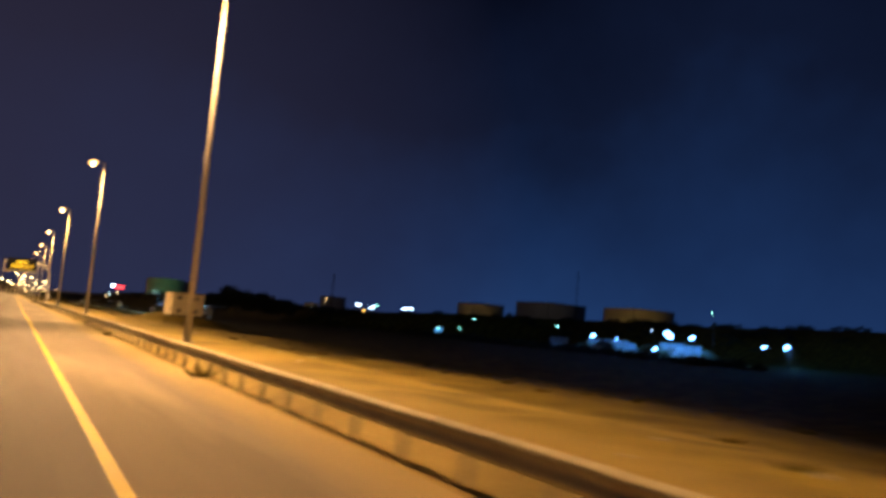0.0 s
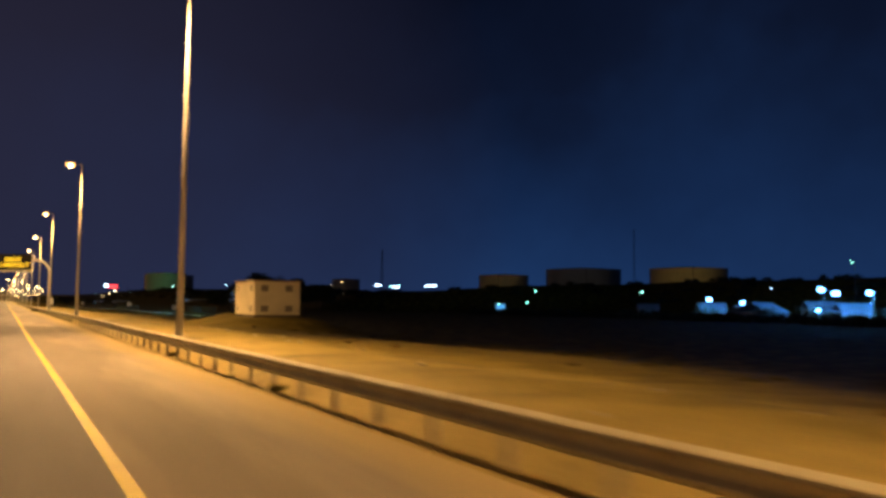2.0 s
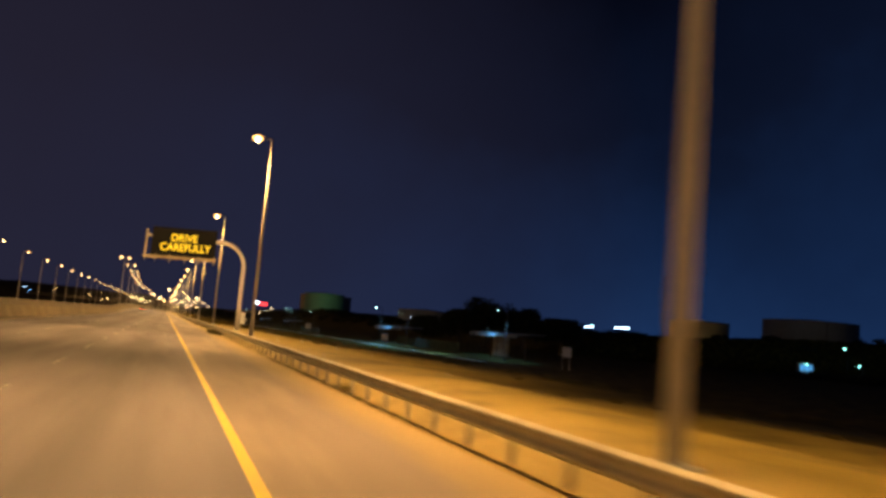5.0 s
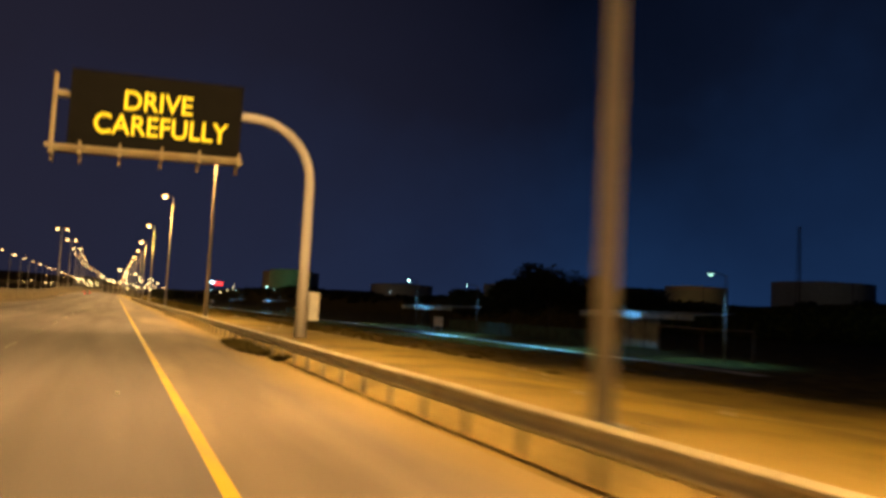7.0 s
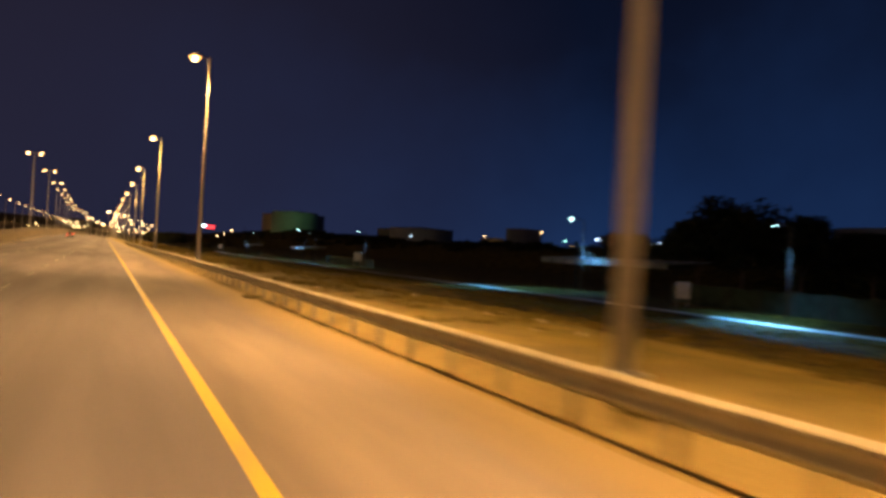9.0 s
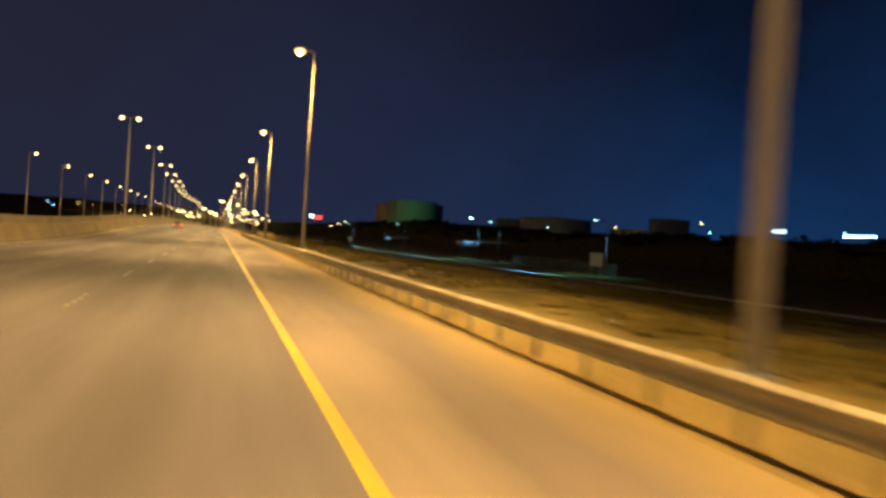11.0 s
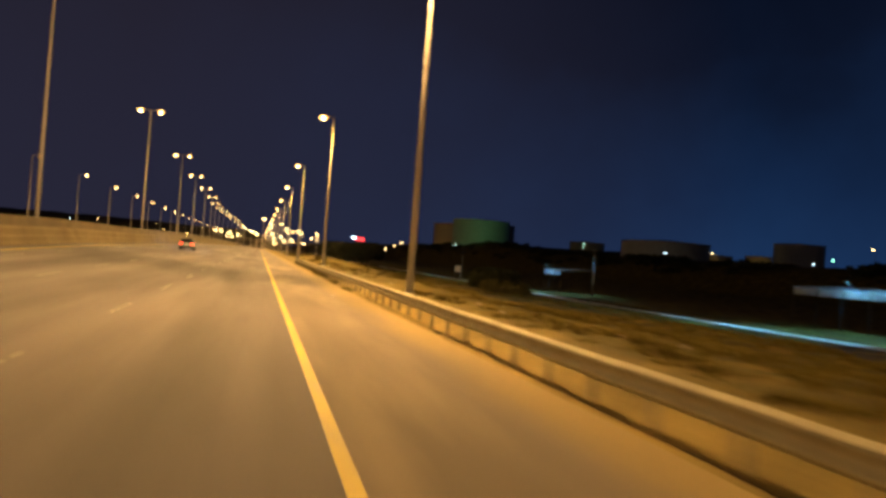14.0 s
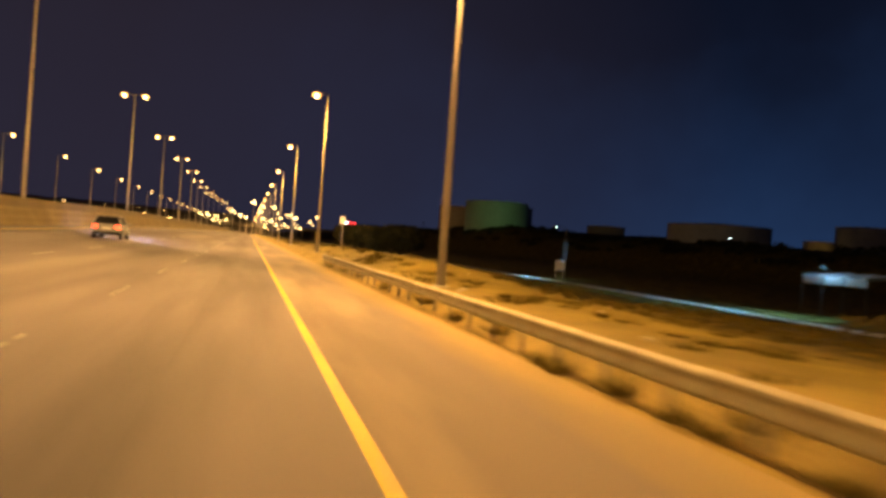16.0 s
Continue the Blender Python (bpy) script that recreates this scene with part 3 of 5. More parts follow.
# ---- the hut on the sand ----
def hut():
    x0, x1, y0, y1 = HUT
    ob = tagged(base_at("utility_hut", x0, y0, 0.40), "cream rendered utility hut with louvred vents on a sand mound", "building")
    W, D, H = x1 - x0, y1 - y0, 3.67
    bm = bmesh.new()
    box(bm, 0, W, 0, D, 0.22, H - 0.12, 0.015)
    part("wall", bm, CREAM, ob, "cream rendered walls")
    bm = bmesh.new()
    box(bm, -0.05, W + 0.05, -0.05, D + 0.05, -0.6, 0.24, 0.01)
    part("plinth", bm, PLINTH, ob, "dark stained plinth")
    bm = bmesh.new()
    box(bm, -0.16, W + 0.16, -0.16, D + 0.16, H - 0.13, H, 0.015)
    part("roof", bm, LOUVRE, ob, "thin brown overhanging roof slab")

    def vent(face, u, z, w=0.72, h=0.62):
        v = None
        bm = bmesh.new()
        if face == "road":
            box(bm, -0.035, 0.02, u - w / 2, u + w / 2, z - h / 2, z + h / 2)
        else:
            box(bm, u - w / 2, u + w / 2, -0.035, 0.02, z - h / 2, z + h / 2)
        v = part("vent", bm, LOUVRE, ob, "brown louvred vent")
        for k in range(5):
            zz = z - h / 2 + h * (k + 0.5) / 5
            bm = bmesh.new()
            if face == "road":
                box(bm, -0.075, -0.03, u - w / 2 + 0.05, u + w / 2 - 0.05, zz - 0.03, zz + 0.015)
            else:
                box(bm, u - w / 2 + 0.05, u + w / 2 - 0.05, -0.075, -0.03, zz - 0.03, zz + 0.015)
            part("slat", bm, LOUVRE, v)

    for u in (1.15, 6.15):
        vent("road", u, 2.9, 0.50, 0.60)
        vent("road", u, 0.85, 0.46, 0.60)
    for u in (1.0, 3.45):
        vent("front", u, 2.85)
        vent("front", u, 0.85)
    for yy, zz, w in ((3.4, 2.75, 0.55), (3.5, 2.42, 1.9), (3.9, 2.15, 0.9), (6.2, 1.75, 0.45), (3.2, 1.15, 0.4)):
        bm = bmesh.new()
        box(bm, -0.006, 0.004, yy - w / 2, yy + w / 2, zz - 0.05, zz + 0.05)
        part("faded_lettering", bm, FADED, ob, "faded unreadable painted line")
    return ob


hut()


# ---- tanks on the skyline ----
def tank(x, y, r, top, mat, label, base=2.0):
    ob = tagged(base_at("storage_tank", x, y, base), label, "storage tank", "storage tanks on the skyline")
    h = top - base
    bm = bmesh.new()
    tube(bm, [(0, 0, -6), (0, 0, h * 0.5), (0, 0, h)], r, 40)
    part("shell", bm, mat, ob, "", False)
    bm = bmesh.new()
    tube(bm, [(0, 0, h), (0, 0, h + 0.06 * r)], [r * 0.99, r * 0.1], 40)
    part("roof", bm, mat, ob)
    bm = bmesh.new()
    tube(bm, [(0, 0, h - 0.35), (0, 0, h)], r + 0.2, 40)
    part("rim", bm, mat, ob)
    return ob


tank(133, 830, 17.5, 28, TANK_GREEN, "large pale green cylindrical storage tank lit by floodlight")
tank(147, 968, 14, 31.0, TANK_BEIGE, "beige storage tank behind the green one")
tank(146.5, 856, 16, 27.4, TANK_GREY, "dim grey storage tank beside the green one")
tank(248.6, 935, 13.5, 24.0, TANK_BEIGE, "beige lit storage tank on the dark skyline")
tank(183, 690, 20, 17.6, TANK_GREY, "dim grey storage tank on the dark skyline")
tank(315, 857, 9.5, 19.4, TANK_BEIGE, "beige lit storage tank on the dark skyline")
tank(261.5, 700, 12, 22.6, TANK_GREY, "dim grey storage tank on the dark skyline")
tank(243, 706, 6.4, 15.4, TANK_BEIGE, "small beige storage tank beside a taller grey one")
tank(350, 386, 22, 23.5, TANK_BEIGE, "wide beige storage tank on the dark skyline")
tank(371, 616, 21, 26.4, TANK_BEIGE, "beige storage tank on the dark skyline")
tank(370, 508, 27, 27.6, TANK_GREY, "wide dim grey storage tank on the dark skyline")


# raised lane studs in groups of four
STUD = material("worn_stud", (0.42, 0.39, 0.35), (0.26, 0.24, 0.22), 1.2, 60, 0.6, 0.2)
bm = bmesh.new()
for lane_x in (-3.05, -7.2, -11.2):
    for g in range(-4, 60):
        for k in range(4):
            y = 310.7 + 10.25 * (g - 30) + 0.85 * k
            z = road_z(lane_x, y)
            tube(bm, [(lane_x, y, z), (lane_x, y, z + 0.012), (lane_x, y, z + 0.022)], [0.06, 0.055, 0.03], 8)
tagged(link("lane_studs", bm, STUD), "white raised studs marking the lanes in short groups", "road studs", kind="stuff")


# ---- guardrail ----
def w_profile():
    x, t = RAIL_X, RAIL_TOP
    front = [(x + 0.006, t + 0.030), (x - 0.008, t + 0.027), (x - 0.066, t - 0.010), (x - 0.076, t - 0.026), (x - 0.075, t - 0.066), (x - 0.034, t - 0.122), (x - 0.028, t - 0.150), (x - 0.034, t - 0.176), (x - 0.070, t - 0.224), (x - 0.076, t - 0.244), (x - 0.072, t - 0.264), (x - 0.018, t - 0.312), (x + 0.004, t - 0.318)]
    return front + [(a + 0.006, b) for a, b in front[::-1]]


BEAM = 3.56
bm = bmesh.new()
loops = []
for y in (-0.02, BEAM * 0.5, BEAM + 0.02):
    loops.append([bm.verts.new((x, y, z)) for x, z in w_profile()])
for a, b in zip(loops, loops[1:]):
    n = len(a)
    for k in range(n):
        bm.faces.new((a[k], b[k], b[(k + 1) % n], a[(k + 1) % n]))
bm.faces.new(loops[0][::-1])
bm.faces.new(loops[-1])
bmesh.ops.recalc_face_normals(bm, faces=bm.faces[:])
beam_mesh = bpy.data.meshes.new("rail_beam")
bm.to_mesh(beam_mesh)
bm.free()
beam_mesh.materials.append(GALV)

POST_STEEL = material("dusty_post_steel", (0.25, 0.205, 0.15), (0.19, 0.155, 0.11), 3.0, 20, 0.9, 0.2)
bm = bmesh.new()
box(bm, RAIL_X + 0.012, RAIL_X + 0.080, -0.055, -0.047, -0.75, RAIL_TOP - 0.03)
box(bm, RAIL_X + 0.012, RAIL_X + 0.020, -0.047, 0.05, -0.75, RAIL_TOP - 0.03)
box(bm, RAIL_X + 0.072, RAIL_X + 0.080, -0.047, 0.05, -0.75, RAIL_TOP - 0.03)
post_mesh = bpy.data.meshes.new("rail_post")
bm.to_mesh(post_mesh)
bm.free()
post_mesh.materials.append(POST_STEEL)
bm = bmesh.new()
box(bm, RAIL_X - 0.012, RAIL_X + 0.05, -0.035, 0.035, RAIL_TOP - 0.22, RAIL_TOP - 0.10)
block_mesh = bpy.data.meshes.new("spacer_block")
bm.to_mesh(block_mesh)
bm.free()
block_mesh.materials.append(GALV)

rail = tagged(base_at("guardrail", 0, 0, 0), "galvanised W-beam guardrail on short posts half buried in sand", "guardrail")
for i in range(-12, 131):
    ob = new("rail_beam", beam_mesh)
    ob.parent = rail
    ob.location = (0, 319.58 - 0.89 + BEAM * (i - 92), 0.006 * (i % 2) - 0.003 + 0.012 * noise.noise(Vector((i * 0.7, 0, 1))))
for i in range(-20, 262):
    y = 319.58 + 1.78 * (i - 184)
    if i in (70, 68):
        continue
    ob = new("rail_post", post_mesh)
    ob.parent = rail
    ob.matrix_basis = pose(0, y, 0.015 * noise.noise(Vector((i * 1.7, 0, 0))), 0, 0, 0)
    ob = new("spacer_block", block_mesh)
    ob.parent = rail
    ob.location = (0, y, 0)


# flared terminal at the rail's end
bm = bmesh.new()
loops = []
for k in range(7):
    spread, away = 1 + 0.05 * k, 0.05 * k * k / 6
    loops.append([bm.verts.new((x + away, 457.50 + 0.11 * k, RAIL_TOP - 0.14 + (z - RAIL_TOP + 0.14) * spread - 0.004 * k)) for x, z in w_profile()])
for a, b in zip(loops, loops[1:]):
    n = len(a)
    for k in range(n):
        bm.faces.new((a[k], b[k], b[(k + 1) % n], a[(k + 1) % n]))
bm.faces.new(loops[0][::-1])
bm.faces.new(loops[-1])
bmesh.ops.recalc_face_normals(bm, faces=bm.faces[:])
part("end_terminal", bm, GALV, rail, "flared fishtail end of the guardrail")


# ---- weeds and scrub ----
def blades(bm, rng, x, y, z, r, h, n, wide=0.02):
    for _ in range(n):
        a, d = rng.uniform(0, 6.28), r * math.sqrt(rng.random())
        b = rng.uniform(0, 6.28)
        px, py = x + 0.45 * d * math.cos(a), y + 0.45 * d * math.sin(a)
        hh = h * rng.uniform(0.35, 1.0) * (1 - 0.4 * d / r)
        tip = (x + 1.1 * d * math.cos(a) + 0.1 * r * math.cos(b), y + 1.1 * d * math.sin(a) + 0.1 * r * math.sin(b), z + hh)
        w = wide * rng.uniform(0.6, 1.4)
        v = [bm.verts.new((px + w * math.cos(b), py + w * math.sin(b), z - 0.03)), bm.verts.new((px - w * math.cos(b), py - w * math.sin(b), z - 0.03)), bm.verts.new(tip)]
        bm.faces.new(v)


def weed(x, y, r, h, seed):
    rng = random.Random(seed)
    bm = bmesh.new()
    thick = 194 < y < 206
    blades(bm, rng, 0, 0, 0, r, h, 420 if thick else 120, 0.018)
    ob = link("roadside_weed", bm, WEED_DARK if thick else WEED)
    ob.location = (x, y, max(0.0, ground_z(x, y)))
    return tagged(ob, "thick dark weed sprawling from under the guardrail" if thick else "dry olive weed growing from the joint by the guardrail", "weed", "weeds along the guardrail")


for i, (x, y, r, h) in enumerate(((4.85, 18.9, 0.75, 0.5), (4.78, 43.6, 0.32, 0.32), (5.0, 61.3, 0.25, 0.25), (5.0, 73.1, 0.3, 0.25), (5.1, 142.5, 0.4, 0.3), (4.72, 204.6, 0.45, 0.30), (4.62, 203.8, 0.6, 0.38), (4.66, 202.9, 0.7, 0.45), (4.58, 202.0, 0.72, 0.48), (4.62, 201.1, 0.75, 0.5), (4.70, 200.2, 0.7, 0.45), (4.62, 199.3, 0.72, 0.42), (4.72, 198.4, 0.6, 0.4), (4.82, 197.4, 0.5, 0.35), (4.95, 195.0, 0.45, 0.35), (5.5, 228.2, 0.55, 0.35), (4.74, 249.0, 0.5, 0.3), (5.3, 336.8, 0.35, 0.25), (5.4, 332.6, 0.35, 0.25), (4.95, 401.0, 0.5, 0.25), (4.9, 399.6, 0.4, 0.2), (4.9, 402.4, 0.4, 0.22), (5.0, 407.5, 0.45, 0.25), (4.95, 411.0, 0.5, 0.25), (4.9, 415.9, 0.5, 0.3), (5.4, 420.0, 0.5, 0.35), (5.6, 429.0, 0.6, 0.35), (5.5, 436.3, 0.55, 0.35), (6.2, 463.0, 0.7, 0.45), (5.3, 401.7, 0.5, 0.35), (4.83, 391.5, 0.35, 0.22), (4.8, 393.6, 0.35, 0.2), (5.2, 419.2, 0.6, 0.4), (5.25, 410.7, 0.6, 0.35), (5.1, 433.1, 0.55, 0.4), (5.2, 426.2, 0.6, 0.45), (5.1, 422.3, 0.6, 0.45), (4.85, 415.2, 0.5, 0.35), (5.0, 413.4, 0.55, 0.4), (4.95, 411.8, 0.5, 0.3), (5.05, 409.1, 0.5, 0.3), (5.15, 440.5, 0.5, 0.4), (5.1, 446.0, 0.55, 0.4), (5.0, 452.0, 0.6, 0.45))):
    weed(x, y, r, h, 100 + i)

rng = random.Random(64)
bm = bmesh.new()
for _ in range(230):
    y = rng.uniform(-30, 458)
    blades(bm, rng, joint_x(y) + rng.uniform(-0.03, 0.10), y, max(0.0, ground_z(4.82, y)), rng.uniform(0.06, 0.20), rng.uniform(0.03, 0.11), 16, 0.016)
tagged(link("joint_tufts", bm, WEED), "small dry tufts and dirt along the open joint", "tufts", kind="stuff")

rng = random.Random(5)
bm = bmesh.new()
for _ in range(16000):
    y = rng.uniform(-30, 560)
    x = (6.0 if y > 245 else 6.9) + 26 * rng.random() ** 0.9
    dense = 0.05 + 0.95 * smooth01(190, 235, y)
    near = smooth01(5.8, 7.2, x) if y > 250 else smooth01(7.0, 12.5 if y > 190 else 26, x)
    if y > 385 and x < 13 and rng.random() < 0.75:
        continue
    if rng.random() > dense * near or noise.noise(Vector((x * 0.15, y * 0.08, 11))) < -0.12:
        continue
    if HUT[0] - 3 < x < HUT[1] + 3 and HUT[2] - 3 < y < HUT[3] + 3:
        continue
    if abs(x - side_x(y)) < 1.3:
        continue
    blades(bm, rng, x, y, ground_z(x, y), rng.uniform(0.25, 0.75), rng.uniform(0.08, 0.27), 30, 0.045)
for _ in range(2600):
    y = rng.uniform(236, 560)
    x = 6.3 + 7.0 * rng.random()
    if noise.noise(Vector((x * 0.35, y * 0.22, 5))) < (0.02 if y < 385 else 0.22):
        continue
    blades(bm, rng, x, y, ground_z(x, y), rng.uniform(0.35, 0.8), rng.uniform(0.10, 0.30), 34, 0.04)
tagged(link("scrub", bm, SCRUB), "low dry scrub scattered over the sand", "scrub", kind="stuff")

# small stones and litter on the verge
bm = bmesh.new()
for _ in range(260):
    x, y = rng.uniform(6.5, 16), rng.uniform(0, 470)
    s = rng.uniform(0.03, 0.11)
    r = bmesh.ops.create_icosphere(bm, subdivisions=1, radius=s)
    for v in r["verts"]:
        v.co = Vector((x + v.co.x * rng.uniform(0.8, 1.3), y + v.co.y * rng.uniform(0.8, 1.3), ground_z(x, y) + v.co.z * 0.7))
tagged(link("stones", bm, CONCRETE), "small pale stones strewn on the sand verge", "stones", kind="stuff")

# pale litter on the asphalt
rng = random.Random(31)
for x, y in ((3.05, 332.3), (1.42, 337.4), (-0.28, 334.6), (3.33, 385.2), (3.58, 320.0), (2.75, 345.9), (0.14, 185.8)):
    s = rng.uniform(0.03, 0.045)
    bm = bmesh.new()
    bmesh.ops.create_icosphere(bm, subdivisions=2, radius=s)
    for v in bm.verts:
        v.co = Vector((v.co.x * 1.2, v.co.y * 1.5, max(0.0, v.co.z * 0.6 + s * 0.4) + 0.25 * s * noise.noise(v.co * 40)))
    ob = link("crumpled_paper", bm, WHITE_BOX)
    ob.location = (x, y, 0.012)
    tagged(ob, "small crumpled white paper lying on the asphalt", "litter", "litter on the road")

# ---- the side road and its yard ----
SIDE_ROAD = material("side_road_asphalt", (0.50, 0.51, 0.52), (0.38, 0.39, 0.40), 0.5, 30, 0.6, 0.2)
bm = sheet(bmesh.new(), [-0.75, 0.0, 0.75], steps(205, 560, 4), lambda x, y: 0.0)
for v in bm.verts:
    v.co = Vector((v.co.x + side_x(v.co.y), v.co.y, ground_z(side_x(v.co.y), v.co.y) * 0.25 - 0.66))
tagged(link("side_road", bm, SIDE_ROAD), "narrow pale side road lit by cool lamps", "road", kind="structure")

side_bulb = spot_data("side_bulb", COOL, 20000, 56, 1.0, 0.1)
side_long = spot_data("side_long", COOL, 60000, 42, 1.0, 0.1)
side_down = spot_data("side_down", COOL, 2800, 112, 0.9, 0.15)


YARD_POLE = material("yard_pole_steel", (0.075, 0.072, 0.07), (0.05, 0.048, 0.046), 1.0, 20, 0.7, 0.1)


def yard_lamp(x, y, top, lens, bulb=None, label="slim pole lamp with a cool white head beside the side road", reach=1.4, size=0.22, foot=None, aim=0.0):
    z0 = ground_z(x, y) if foot is None else foot
    ob = tagged(base_at("yard_lamp", x, y, z0), label, "lamp", "lamps of the yard and side road")
    h = top - z0
    bm = bmesh.new()
    tube(bm, [(0, 0, -0.3), (0, 0, h)], [0.09, 0.05], 8)
    part("pole", bm, YARD_POLE, ob, "", True)
    bm = bmesh.new()
    tube(bm, [(0, 0, h - 0.05), (-reach * 0.6, 0, h + 0.1), (-reach, 0, h + 0.1)], 0.035, 6)
    part("arm", bm, YARD_POLE, ob, "", True)
    bm = bmesh.new()
    box(bm, -reach - 0.35, -reach + 0.2, -0.15, 0.15, h + 0.06, h + 0.16, 0.02)
    head = part("lamp_head", bm, YARD_POLE, ob)
    bm = bmesh.new()
    bmesh.ops.create_uvsphere(bm, u_segments=10, v_segments=6, radius=1.0)
    for v in bm.verts:
        v.co = Vector((-reach - 0.08 + v.co.x * size * 1.2, v.co.y * size, h + 0.0 + v.co.z * size * 0.7))
    part("lens", bm, lens, head, "glowing cool white lens", True)
    if bulb:
        b = new("bulb", bulb)
        b.parent = ob
        if bulb.name.startswith("side"):
            p = new("glow_bulb", side_down)
            p.parent = ob
            p.location = (-reach - 0.08, 0, h - 0.4)
        b.matrix_basis = look((-reach - 0.08, 0, h - 0.35), (side_x(y + aim) - x, aim, -0.6)) if bulb.name.startswith("side") else Matrix.Translation((-reach - 0.08, 0, h - 0.35))
    return ob


for x, y, top in ((41.4, 217.9, 5.6), (40.5, 261.0, 5.1), (43.3, 290.5, 6.3), (38.6, 393.9, 5.7), (39.0, 385.3, 5.1), (36.4, 437.7, 4.8), (39.0, 350.5, 5.0), (34.1, 490.0, 4.9)):
    yard_lamp(x + 1.5, y, top, COOL_GLASS, side_long if y in (217.9, 437.7) else side_bulb, size=0.15 if y in (290.5, 393.9) else 0.055, aim={217.9: 16.0, 261.0: -6.0, 393.9: 5.0, 385.3: 7.0, 437.7: 15.0}.get(y, 0.0))


def notice_board(x, y, z, s):
    g = ground_z(x, y)
    ob = tagged(base_at("notice_board", x, y, g), "plain white square board on two posts by the side road", "sign board", "white boards by the side road")
    h = max(z - g, s * 0.6)
    bm = bmesh.new()
    box(bm, -s / 2, s / 2, -0.05, 0.05, h - s / 2, h + s / 2, 0.015)
    part("panel", bm, WHITE_BOX, ob)
    for k in (-0.4, 0.4):
        bm = bmesh.new()
        box(bm, k * s - 0.03, k * s + 0.03, 0.05, 0.11, -0.3, h + s * 0.3)
        part("post", bm, POLE_STEEL, ob)
    return ob


notice_board(40.2, 269.3, 0.3, 1.25)
notice_board(39.1, 350.0, 0.8, 1.4)
notice_board(42.2, 199.4, 1.0, 1.1)
notice_board(34.6, 489.0, 0.6, 1.1)


canopy_fill = bpy.data.lights.new("canopy_fill", "POINT")
canopy_fill.color, canopy_fill.energy, canopy_fill.shadow_soft_size = COOL, 520, 0.1
PANEL = material("dull_sheet_panel", (0.20, 0.19, 0.16), (0.14, 0.135, 0.115), 0.8, 10, 0.8, 0.2, stain=(0.08, 0.075, 0.06), stain_scale=0.7, stain_amount=0.6)


def canopy(x, y0, y1, top, depth, panels=()):
    g = min(ground_z(x, y0), ground_z(x, y1))
    ob = tagged(base_at("shade_canopy", x, y0, g), "pale flat shade canopy on thin posts beside the side road", "canopy", "shade canopies in the yard")
    L, h = y1 - y0, top - g
    bm = bmesh.new()
    n = max(3, round(L / 2.5))
    for i in range(n):
        a, b = L * i / n, L * (i + 1) / n
        v = [bm.verts.new(c) for c in ((0, a, h), (depth, a, h + 0.3), (depth, b, h + 0.3), (0, b, h), (0, (a + b) / 2, h - 0.22), (depth, (a + b) / 2, h + 0.1))]
        bm.faces.new((v[0], v[1], v[5], v[4]))
        bm.faces.new((v[4], v[5], v[2], v[3]))
    bmesh.ops.remove_doubles(bm, verts=bm.verts[:], dist=0.001)
    bmesh.ops.solidify(bm, geom=bm.faces[:], thickness=0.05)
    part("roof", bm, CANOPY, ob, "sagging pale fabric roof")
    bm = bmesh.new()
    row = [(bm.verts.new((0.02, L * i / (2 * n), h - 0.03 - 0.22 * (i % 2))), bm.verts.new((0.10, L * i / (2 * n), h - 0.6))) for i in range(2 * n + 1)]
    for p, q in zip(row, row[1:]):
        bm.faces.new((p[0], q[0], q[1], p[1]))
    bmesh.ops.solidify(bm, geom=bm.faces[:], thickness=0.03)
    part("valance", bm, CANOPY, ob, "pale hanging side cloth")
    # unseen lamp on an arm, added to brighten the hanging cloth
    bm = bmesh.new()
    tube(bm, [(0.0, L * 0.5, h + 0.1), (-0.9, L * 0.5, h + 0.55)], 0.025, 6)
    bracket = part("fill_bracket", bm, DARK_METAL, ob)
    bm = bmesh.new()
    box(bm, -1.0, -0.8, L * 0.5 - 0.12, L * 0.5 + 0.12, h + 0.52, h + 0.58, 0.01)
    part("lamp_head", bm, DARK_METAL, bracket)
    b = new("bulb", canopy_fill)
    b.parent = ob
    b.location = (-0.9, L * 0.5, h + 0.42)
    for u, w in panels:
        bm = bmesh.new()
        box(bm, 2.4, 2.5, u, u + w, 0.05, h - 0.7, 0.01)
        part("screen_panel", bm, PANEL, ob, "dull sheet panel closing a bay")
    for i in range(n + 1):
        for dx in (0.05, depth - 0.05) if i in (0, n) else (0.05,):
            bm = bmesh.new()
            tube(bm, [(dx, L * i / n, -0.3), (dx, L * i / n, h + 0.3 * dx / depth)], 0.04, 6)
            part("post", bm, DARK_METAL, ob)
    return ob


canopy(50.0, 230.0, 250.0, 2.7, 5.0, ((8.2, 3.4), (11.8, 3.0)))
canopy(39.5, 391.5, 404.5, 1.9, 5.0)
canopy(36.5, 444.5, 450.4, 1.75, 4.0)
canopy(46.0, 278.5, 301.0, 2.4, 5.0)


RUST = material("rusty_pipe", (0.075, 0.040, 0.022), (0.05, 0.028, 0.016), 2.0, 25, 0.85, 0.2)


def yard_fence(x, y0, y1, top):
    """Pipe fence: posts under one top rail."""
    g = ground_z(x, y0)
    ob = tagged(base_at("pipe_fence", x, y0, g), "rusty pipe fence along the edge of the yard", "fence", "fences of the yard")
    L, h = y1 - y0, top - g
    bm = bmesh.new()
    tube(bm, [(0, -0.1, h), (0, L * 0.5, h - 0.04), (0, L + 0.1, h)], 0.055, 8)
    part("rail", bm, RUST, ob, "", True)
    n = max(2, round(L / 6))
    for i in range(n + 1):
        bm = bmesh.new()
        tube(bm, [(0, L * i / n, -0.3), (0, L * i / n, h + 0.08)], 0.07, 8)
        part("post", bm, RUST, ob, "", True)
    return ob


